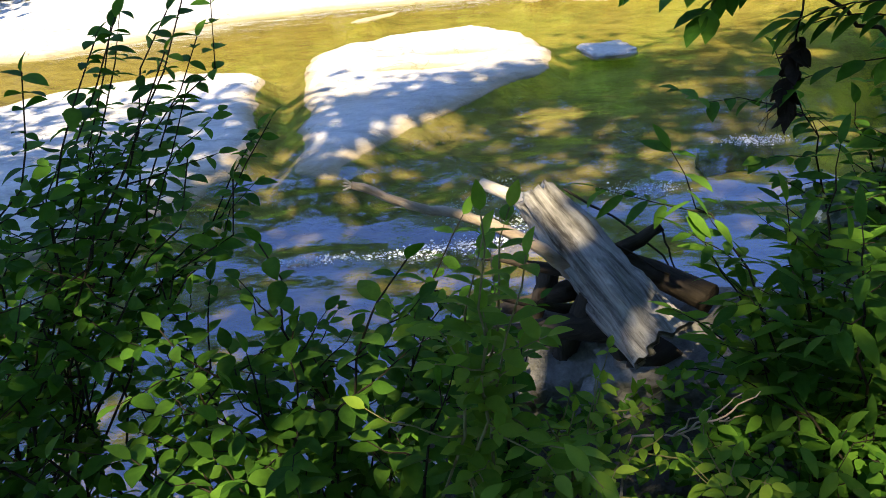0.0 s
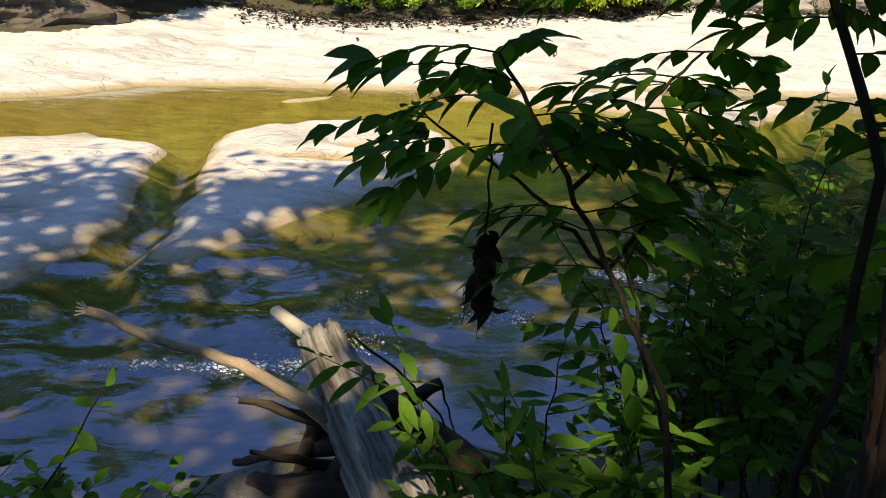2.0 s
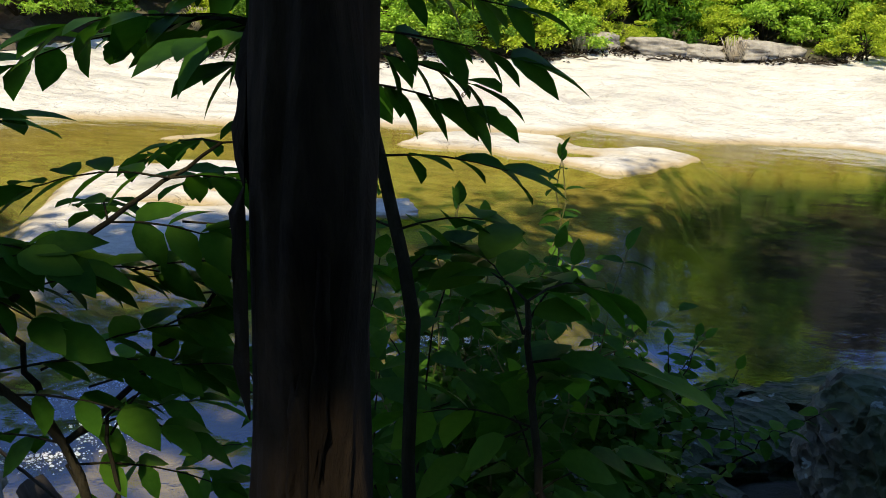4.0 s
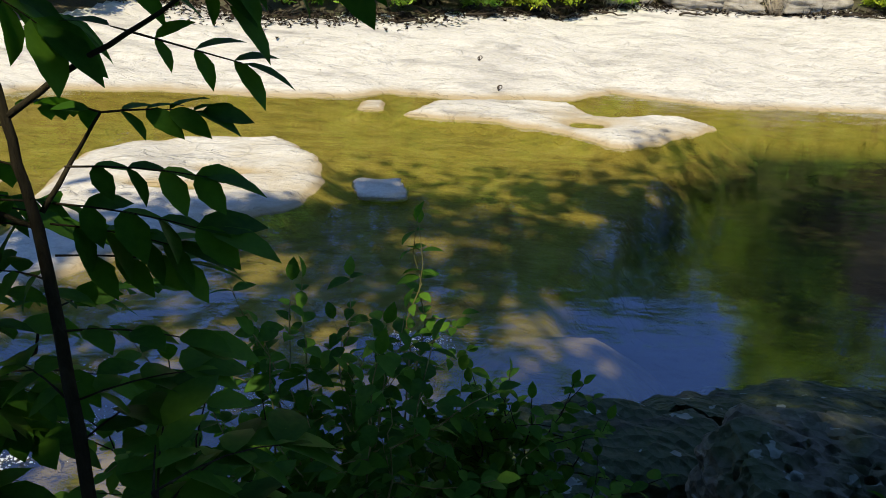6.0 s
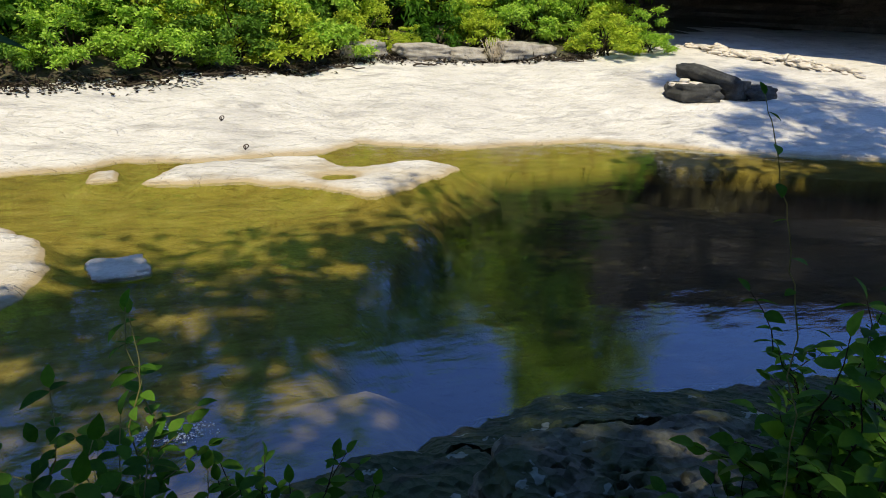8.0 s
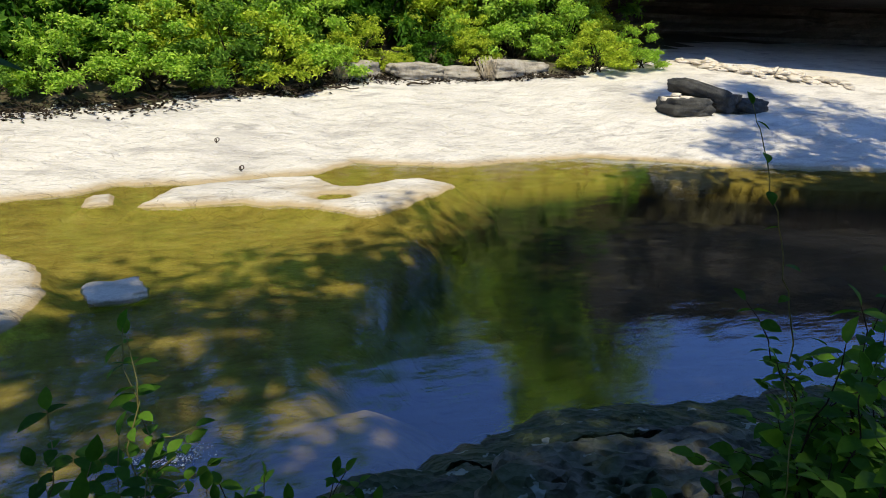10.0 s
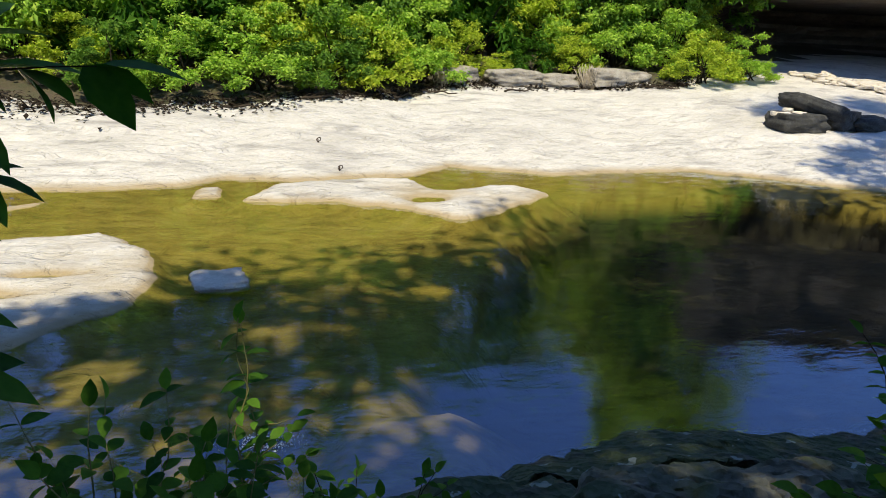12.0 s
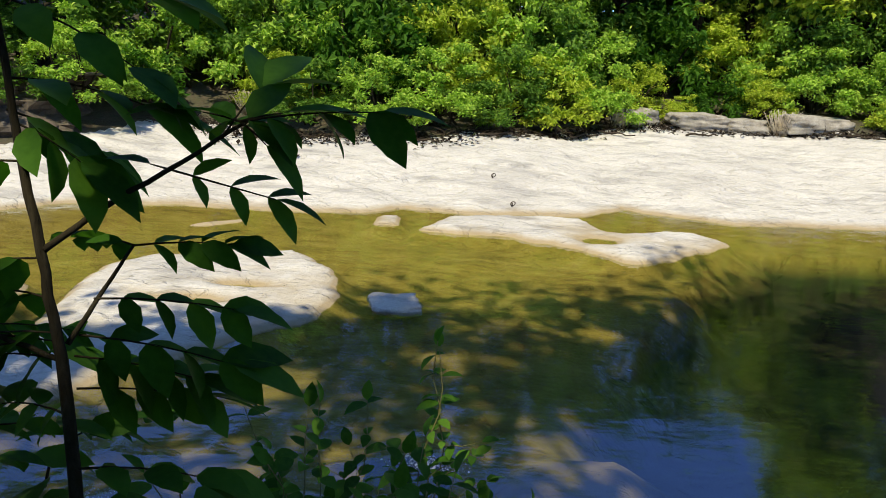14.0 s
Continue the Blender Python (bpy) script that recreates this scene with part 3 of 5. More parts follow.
def ledge_slab():
    """A long flat bed of rock: its top dips into the water, its landward edge is a broken, undercut lip."""
    water = [(2.45, 3.5), (2.85, 3.79), (3.44, 4.0), (3.89, 4.11), (4.39, 4.26), (4.79, 4.22), (5.4, 4.08), (6.3, 4.0), (7.2, 3.9)]
    lip = [(2.45, 3.36), (2.95, 3.42), (3.3, 3.47), (3.9, 3.42), (4.4, 3.5), (4.7, 3.3), (5.05, 3.1), (6.0, 2.9), (7.2, 2.8)]
    nu, nv, nf = 150, 30, 12
    verts, faces = [], []
    for i in range(nu + 1):
        x = 2.45 + 4.75 * i / nu
        yw = float(np.interp(x, [p[0] for p in water], [p[1] for p in water])) + 0.10 * noise.fractal(Vector((x * 3, 1, 0)), 0.9, 2, 4)
        yl = float(np.interp(x, [p[0] for p in lip], [p[1] for p in lip])) + 0.09 * noise.fractal(Vector((x * 4, 5, 0)), 0.8, 2, 5)
        top = 0.19 + 0.05 * noise.noise(Vector((x * 1.7, 9, 0)))
        for j in range(nv + 1):
            v = j / nv
            y = yw + (yl - yw) * v + 0.05
            z = -0.10 + (top + 0.10) * v ** 0.6
            z += 0.022 * noise.fractal(Vector((x * 3, y * 5, 2)), 0.9, 2, 5) + 0.03 * (noise.cell(Vector((x * 1.6 + y, y * 4.5, 3))) - 0.5) * v
            verts.append((x, y, z))
        for j in range(1, nf + 1):
            v = j / nf
            cut = 0.14 * v ** 0.7 + 0.04 * noise.fractal(Vector((x * 5, v * 4, 8)), 0.9, 2, 4)
            verts.append((x, yl + 0.05 + cut, top * (1 - v) - 0.12 * v))
    m = nv + nf + 1
    for i in range(nu):
        for j in range(m - 1):
            a = i * m + j
            faces.append((a, a + m, a + m + 1, a + 1))
    faces += [tuple(range(m))[::-1], tuple(nu * m + j for j in range(m))]
    ob = new("rock_ledge", mesh_of("rock_ledge", verts, faces, MOSSROCK, False))
    tagged(ob, "flat dark rock ledge with moss dipping into the pool", "rock")


ledge_slab()
for k, (x, y, s, t) in enumerate(((2.85, 3.12, (1.2, 0.75, 0.36), 4), (4.95, 2.45, (1.4, 1.0, 0.56), -30), (2.1, 2.75, (1.2, 0.9, 0.42), 10))):
    stone("mossy_ledge", x, y, s, MOSSROCK, 40 + k, "dark mossy rock ledge along the water's edge", t, 0.12, "mossy ledge rocks", 0.22, 0.01, z=-0.02, cuts=5)
for k, (x, y, s, t) in enumerate(((0.55, 1.75, (1.3, 0.7, 0.36), -6), (-0.35, 1.75, (0.9, 0.5, 0.28), 12), (1.3, 1.75, (0.9, 0.8, 0.45), 20))):
    stone("bank_slab", x, y, s, WETSLAB, 50 + k, "grey worn rock slab under the stranded stump", t, 0.3, "bank slabs", 0.2, 0.01, z=0.03)


# ---- cliff with overhang, and the shaded cliff upstream ----
def cliff_block(name, path, z0, z1, depth, label, mat, seed, face=1.0):
    """A rock wall along a line on the plan, with beds that step in and out."""
    rows, cols = 26, 60
    pts = [Vector((*p, 0)) for p in path]
    verts, faces = [], []
    seg = len(pts) - 1
    for i in range(cols + 1):
        t = i / cols * seg
        a = min(int(t), seg - 1)
        p = pts[a].lerp(pts[a + 1], t - a)
        d = (pts[a + 1] - pts[a]).normalized()
        nrm = Vector((d.y, -d.x, 0)) * face
        for j in range(rows + 1):
            z = z0 + (z1 - z0) * j / rows
            o = noise.fractal(Vector((i * 0.13 + seed, z * 1.1, seed)), 0.8, 2, 5) * 0.7 + (noise.cell(Vector((i * 0.05, z * 2.2, seed))) - 0.5) * 0.5
            verts.append(tuple(p + nrm * o + Vector((0, 0, z))))
        for j in range(2):
            verts.append(tuple(p - nrm * depth + Vector((0, 0, z1 if j == 0 else z0))))
    m = rows + 3
    for i in range(cols):
        for j in range(m):
            a, b = i * m + j, i * m + (j + 1) % m
            faces.append((a, b, b + m, a + m))
    faces += [tuple(range(m)), tuple(cols * m + j for j in range(m))[::-1]]
    ob = new(name, mesh_of(name, verts, faces, mat, False))
    return tagged(ob, label, "cliff", "", "structure")


cliff_block("cliff_overhang", [(16.4, 19.3), (18.5, 19.8), (22.5, 18.2), (30, 13.8), (44, 6)], 4.2, 7.6, 16.0, "brown rock overhang shading the far shelf", CLIFF, 3.0)
cliff_block("cliff_back", [(15.0, 23.0), (18, 27), (26, 29), (36, 26), (50, 16)], 0.5, 5.2, 3.0, "dark rock wall deep under the overhang", CLIFF, 5.0)
cliff_block("cliff_left", [(-30, 10.5), (-14, 11.4), (-8.5, 12.8), (-6.4, 14.2), (-5.3, 16.8), (-4.8, 20.5)], -0.5, 1.9, 4.0, "dark shaded rock wall behind the pale shelf", CLIFF, 7.0)


# ---- far bank bushes and woods ----
def bush_mesh(seed, w, h, n, leaf, clumps, stems=7):
    """Stems and leaves of a bush, its foot at the origin."""
    rng = np.random.RandomState(seed)
    pieces, cc = [], []
    for k in range(clumps):
        a, r = rng.rand() * 6.283, rng.rand() ** 0.5
        top = 0.12 + 0.88 * (1 - r ** 2.2) * (0.6 + 0.4 * rng.rand())
        zz = h * (0.06 + (top - 0.06) * rng.rand() ** 0.55)
        cc.append((w * 0.5 * r * math.cos(a), w * 0.5 * r * math.sin(a), zz))
    cc = np.array(cc)
    for k in range(stems):
        c = cc[rng.randint(len(cc))]
        foot = (rng.randn() * w * 0.06, rng.randn() * w * 0.06, 0)
        pieces.append(tube(bend(foot, c, 5, 0.08 * h, 0.04, seed + k), taper(0.022 * h ** 0.5, 0.006, 5), 5))
    which = rng.randint(len(cc), size=n)
    spread = (w / clumps ** 0.5) * (0.20 + 0.17 * rng.rand(n))[:, None]
    pos = cc[which] + rng.randn(n, 3) * spread * np.array([1, 1, 0.6])
    pos[:, 2] = np.maximum(pos[:, 2], 0.05)
    return join(pieces), scatter_leaves(pos, leaf, rng, 0.6, plain=leaf > 0.16)


def bush_kind(name, seed, w, h, n, leaf, clumps, mat):
    (sv, sf), (lv, lf) = bush_mesh(seed, w, h, n, leaf, clumps)
    return mesh_of(name + "_stems", sv, sf, STEM), mesh_of(name + "_leaves", lv, lf, mat, False)


def put_bush(kindmesh, x, y, s, turn, label, name="bush", cat="bush", group="", sz=None, z=None):
    ob = thing(name, (x, y, (ground_at(x, y) if z is None else z) - 0.03), label, cat, group, turn=turn)
    ob.scale = (s, s, s if sz is None else sz)
    part("branchwork", kindmesh[0], None, ob)["kind"] = "stuff"
    leaves = part("foliage", kindmesh[1], None, ob)
    leaves["kind"] = "stuff"
    return ob


def far_bushes():
    # one green kind takes LEAF_DARK, its colour imitating shaded gaps between bushes
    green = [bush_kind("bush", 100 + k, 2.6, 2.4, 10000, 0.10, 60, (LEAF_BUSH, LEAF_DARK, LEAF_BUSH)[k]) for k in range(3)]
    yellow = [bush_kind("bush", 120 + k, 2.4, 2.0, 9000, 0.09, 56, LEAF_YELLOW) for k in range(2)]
    broad = [bush_kind("bush", 140 + k, 2.2, 2.2, 2200, 0.17, 34, LEAF_SHRUB) for k in range(2)]
    dark = [bush_kind("tree", 160 + k, 4.6, 5.5, 7000, 0.17, 70, LEAF_DARK) for k in range(2)]
    rng = np.random.RandomState(8)
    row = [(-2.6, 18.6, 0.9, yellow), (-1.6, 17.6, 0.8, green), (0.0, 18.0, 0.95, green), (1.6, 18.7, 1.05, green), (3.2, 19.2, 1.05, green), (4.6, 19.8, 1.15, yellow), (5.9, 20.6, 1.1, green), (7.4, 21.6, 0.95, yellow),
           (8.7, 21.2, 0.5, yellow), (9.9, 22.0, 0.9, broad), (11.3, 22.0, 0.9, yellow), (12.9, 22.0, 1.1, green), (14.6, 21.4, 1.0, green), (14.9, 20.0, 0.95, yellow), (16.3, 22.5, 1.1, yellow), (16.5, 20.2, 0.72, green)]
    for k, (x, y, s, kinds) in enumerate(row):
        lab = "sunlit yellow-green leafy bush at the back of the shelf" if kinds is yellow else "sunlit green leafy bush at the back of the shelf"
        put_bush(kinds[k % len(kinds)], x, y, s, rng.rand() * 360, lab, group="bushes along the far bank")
    for k in range(17):
        x = -5 + k * 1.25 + rng.randn() * 0.3
        y = np.interp(x, [p[0] for p in BACK], [p[1] for p in BACK]) + 3.8 + rng.randn() * 0.5
        put_bush((green + broad + yellow)[k % 7], x, y, 1.3 + 0.4 * rng.rand(), rng.rand() * 360, "tall green bush behind the first bushes", group="bushes behind the far bank", sz=1.6 + 0.5 * rng.rand())
    for k in range(24):
        x = -24 + k * 1.75 + rng.randn() * 0.5
        y = np.interp(x, [p[0] for p in BACK], [p[1] for p in BACK]) + 7 + rng.randn()
        put_bush(dark[k % 2], x, y, 1.0 + 0.4 * rng.rand(), rng.rand() * 360, "leafy woodland tree on the slope behind", "tree", "tree", "woods behind the far bank", sz=1.0 + 0.4 * rng.rand())
    tall = [bush_kind("tree", 180 + k, 6.5, 15, 9000, 0.26, 60, LEAF_DARK) for k in range(2)]
    for k, (x, y, s) in enumerate(((-26, 20, 1.1), (-20, 19, 1.0), (-14, 20, 1.15), (-9.5, 22, 1.1), (-5, 26, 1.2), (-0.5, 27, 1.15), (4, 28.5, 1.2), (8, 30, 1.1), (15.4, 23.2, 0.9), (26, 38, 1.0), (34, 34, 1.0))):
        put_bush(tall[k % 2], x, y, s, rng.rand() * 360, "tall woodland tree on the slope behind", "tree", "tree", "tall trees behind the far bank")
    for k in range(10):
        x = -17 + k * 1.35 + rng.randn() * 0.3
        y = np.interp(x, [p[0] for p in BACK], [p[1] for p in BACK]) + 1.0
        put_bush((dark[1:] + green + broad)[k % 5], x, y + 0.6, 0.7 + 0.3 * rng.rand(), rng.rand() * 360, "dark leafy growth hanging over the rock wall", "bush", "bush", "growth over the rock wall", z=1.3)


far_bushes()


# ---- near trees: the trunk, and unseen crowns added overhead to shade the near water ----
def tree_trunk():
    t = thing("tree", (1.09, 0.565, ground_at(1.09, 0.565) - 0.05), "dark rough-barked tree trunk on the near bank", "tree")
    n = 130
    pts, rad = [], []
    for i in range(n + 1):
        z = i / n * 6.5
        pts.append((0.010 * z + 0.012 * math.sin(z * 2.1), 0.22 * z, z))
        rad.append((0.059 + 0.04 * math.exp(-z * 3) + 0.003 * math.sin(z * 7.3) + 0.009 * math.exp(-((z - 1.5) / 0.17) ** 2)) * (1 - 0.03 * z))
    v, f = tube(pts, rad, 72, True, 0.0, 3)
    out = []
    for q in v:
        a = math.atan2(q[1] - 0.22 * q[2], q[0] - 0.01 * q[2])
        w = noise.fractal(Vector((math.cos(a) * 3.2, math.sin(a) * 3.2, q[2] * 2.6)), 0.8, 2.1, 6) * 0.009 + noise.noise(Vector((math.cos(a) * 1.2, math.sin(a) * 1.2, q[2] * 1.3 + 3))) * 0.012
        out.append((q[0] + math.cos(a) * w, q[1] + math.sin(a) * w, q[2]))
    v = out
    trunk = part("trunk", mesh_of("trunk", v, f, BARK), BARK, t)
    rng = np.random.RandomState(12)
    for k in range(46):
        z0, a0 = 0.5 + 2.6 * rng.rand(), rng.rand() * 6.283
        hh, ww = 0.07 + 0.16 * rng.rand(), 0.16 + 0.22 * rng.rand()
        pv, pf = [], []
        nu, nv = 5, 9
        for layer in (0, 1):
            for i in range(nv + 1):
                for j in range(nu + 1):
                    e = min(i, nv - i, j, nu - j)
                    z = z0 + hh * (i / nv - 0.5) + 0.012 * rng.randn() * (e == 0)
                    a = a0 + ww * (j / nu - 0.5) * (0.7 + 0.3 * math.sin(math.pi * i / nv)) + 0.02 * rng.randn()
                    r = (0.059 + 0.04 * math.exp(-z * 3) + 0.009 * math.exp(-((z - 1.5) / 0.17) ** 2)) * (1 - 0.03 * z) + (0.009 + 0.003 * rng.randn() if layer == 0 and e else 0.0)
                    pv.append((0.010 * z + 0.012 * math.sin(z * 2.1) + r * math.cos(a), 0.22 * z + r * math.sin(a), z))
        m = nu + 1
        for i in range(nv):
            for j in range(nu):
                pf.append((i * m + j, i * m + j + 1, (i + 1) * m + j + 1, (i + 1) * m + j))
        pv = pv[: (nv + 1) * m]
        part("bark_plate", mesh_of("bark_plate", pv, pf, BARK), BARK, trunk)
    return t


tree_trunk()


# gaps cut in the unseen crowns to put sun patches on the creek: x, y, radius
GAPS = [(2.75, 4.35, 0.52), (2.35, 5.7, 0.22), (1.5, 6.2, 0.27), (3.2, 6.7, 0.22), (0.3, 5.7, 0.34), (-0.8, 5.2, 0.3), (-0.1, 3.0, 0.42), (-1.1, 2.7, 0.32),
        (0.9, 4.5, 0.22), (1.9, 4.9, 0.15), (4.1, 7.6, 0.22), (-2.2, 4.6, 0.25), (1.6, 3.6, 0.22), (0.4, 4.3, 0.2), (0.15, 7.2, 0.45), (-0.6, 7.1, 0.45), (0.2, 8.0, 0.4), (-1.4, 7.0, 0.42), (-0.5, 7.9, 0.45), (-1.3, 7.9, 0.4), (1.75, 2.5, 0.32), (2.3, 2.9, 0.25), (1.2, 2.2, 0.25)]


def open_canopy(pos, place):
    """Leaves left standing once GAPS are cut to let sun through to chosen patches."""
    gx = pos[:, 0] + place[0] - to_sun.x / to_sun.z * pos[:, 2]
    gy = pos[:, 1] + place[1] - to_sun.y / to_sun.z * pos[:, 2]
    keep = np.ones(len(pos), bool)
    ragged = 1 + 1.1 * (fractal(gx * 3, gy * 3, 3, 70) - 0.5)
    for cx, cy, r in GAPS:
        keep &= ((gx - cx) / 1.25) ** 2 + (gy - cy) ** 2 > (r * ragged) ** 2
    return pos[keep]


def crown_tree(x, y, h, w, n, seed, k_low=False, mat=LEAF_CROWN, low=0.62, label="tall leafy tree out of view, added on the near bank to shade the creek", group="shade trees", z=None):
    t = thing("tree", (x, y, (ground_at(x, y) if z is None else z) - 0.1), label, "tree", group)
    rng = np.random.RandomState(seed)
    pieces = [tube(bend((0, 0, 0), (rng.randn() * 0.3, 0.4, h), 12, 0, 0.008, seed), taper(0.2, 0.06, 12), 12)]
    cc = []
    for k in range(36):
        a, r, zz = rng.rand() * 6.283, rng.rand() ** 0.5, h * (low + (1.12 - low) * rng.rand())
        c = (w * 0.5 * r * math.cos(a), w * 0.5 * r * math.sin(a) + 0.4, zz)
        cc.append(c)
        if k % 3 == 0:
            pieces.append(tube(bend((0, 0.3, zz * 0.75), c, 5, 0.1, 0.03, seed + k), taper(0.05, 0.012, 5), 6))
    cc = np.array(cc)
    pos = cc[rng.randint(len(cc), size=n)] + rng.randn(n, 3) * np.array([0.38, 0.38, 0.26])
    if group == "shade trees":
        pos = open_canopy(pos, (x, y))
    n = len(pos)
    v, f = join(pieces)
    part("trunk", mesh_of("trunk", v, f, BARK), BARK, t)
    if k_low:
        pos[: n // 3, 2] *= 0.1 + 0.55 * rng.rand(n // 3)
    lv, lf = scatter_leaves(pos, 0.26 if not k_low else 0.36, rng, 0.6, 0.55)
    part("crown", mesh_of("crown", lv, lf, mat, False), mat, t)["kind"] = "stuff"


# unseen trees, set where their shadows give the shade edge on the creek
for k, (x, y, h, w) in enumerate(((-7.2, -0.9, 9, 5.5), (-3.7, -0.9, 9, 5.0), (-0.8, -0.9, 12.5, 4.8), (3.2, -1.2, 12.5, 5.5), (0.4, -4.4, 10, 5.0), (4.6, -4.2, 11, 5.5), (6.4, 0.4, 13, 6.0), (9.6, 1.2, 14, 6.5), (13.4, 1.0, 14.5, 7.0))):
    crown_tree(x, y, h, w, int(135 * w * w), 200 + k)

for k, (x, y) in enumerate(((-14, -9), (-8, -11), (-2.5, -11.5), (3.5, -10.5), (9, -9), (15, -8))):
    crown_tree(x, y, 12, 9, 7500, 230 + k, True)

# unseen tall tree added so that its shadow dapples the far shelf
crown_tree(12.8, 2.3, 23, 7.0, 7000, 260)
for k, (x, y, h, w, z) in enumerate(((15.2, 22.6, 9.0, 4.2, None), (17.3, 23.6, 7.5, 4.6, 7.2), (19.3, 23.4, 8.0, 5.0, 7.2), (13.0, 22.9, 6.4, 3.6, None))):
    crown_tree(x, y, h, w, 5200, 270 + k, False, LEAF_YELLOW, 0.30 if z else 0.44, "tall sunlit tree rising beside the rock overhang", "trees beside the overhang", z)
for k, (x, y, h, w) in enumerate(((7.3, 24.0, 7.4, 4.0), (10.0, 24.6, 8.2, 4.2), (12.0, 25.2, 7.6, 3.8))):
    crown_tree(x, y, h, w, 2600, 280 + k, False, LEAF_DARK, 0.4, "slender leafy tree behind the far bushes", "trees behind the far bushes")
for k, (x, y) in enumerate(((5.4, 26.0), (1.4, 25.6), (-2.8, 25.0))):
    crown_tree(x, y, 10.5, 6.2, 3800, 300 + k, False, LEAF_DARK, 0.25, "tall dense tree behind the far bushes", "trees behind the far bushes")
# two more unseen crowns: shade over the pool, thin shade over the shrubs
crown_tree(1.4, -1.3, 13.4, 4.6, 2300, 290)
crown_tree(-2.9, -4.2, 10, 4.0, 800, 292)
# unseen tree on the shelf, added only to darken the wall with its shadow
crown_tree(-11.2, 11.0, 9, 7.0, 4000, 294, label="leafy tree out of view, added to shade the rock wall upstream", group="trees by the rock wall")


# ---- driftwood stump stranded on the near rocks ----
def shell_log(a, b, r0, r1, seed):
    """A split, hollow length of trunk: a thick curved slab with ragged ends and furrowed face."""
    a, b = Vector(a), Vector(b)
    d = (b - a).normalized()
    face = Vector((-0.35, -0.72, 0.62))
    face = (face - d * face.dot(d)).normalized()
    side = d.cross(face)
    nu, nv = 44, 26
    verts, faces = [], []
    for layer in (0, 1):
        for i in range(nu + 1):
            for j in range(nv + 1):
                v = (j / nv - 0.5) * 2.7
                rag0 = 0.10 * noise.noise(Vector((v * 2.3, seed, 0)))
                rag1 = 0.05 * noise.noise(Vector((v * 3.1, seed, 7)))
                u = rag0 + (1 - rag0 + rag1) * i / nu
                r = r0 + (r1 - r0) * u
                fur = noise.fractal(Vector((v * 5, u * 2.2, seed)), 0.9, 2, 5)
                r += 0.032 * fur - 0.05 * max(0, 0.3 - noise.voronoi(Vector((v * 2.2, u * 5, seed)))[0][0]) + 0.018 * noise.noise(Vector((v * 1.3, u * 4, 3)))
                if layer:
                    r -= 0.055
                verts.append(tuple(a + (b - a) * u + (face * math.cos(v) + side * math.sin(v) * 0.85) * r))
    m = nv + 1
    off = (nu + 1) * m
    for i in range(nu):
        for j in range(nv):
            q = i * m + j
            faces.append((q, q + m, q + m + 1, q + 1))
            faces.append((off + q, off + q + 1, off + q + m + 1, off + q + m))
    for i in range(nu):
        for j in (0, nv):
            q = i * m + j
            faces.append((q, q + m, off + q + m, off + q))
    for j in range(nv):
        for q in (j, nu * m + j):
            faces.append((q, q + 1, off + q + 1, off + q))
    return verts, faces


def along(ob, d):
    """Turns a part's own z axis along d without moving it, so that its grain runs that way."""
    q = Vector(d).to_track_quat("Z", "Y").to_matrix().to_4x4()
    ob.data.transform(q.inverted())
    ob.matrix_basis = q
    return ob


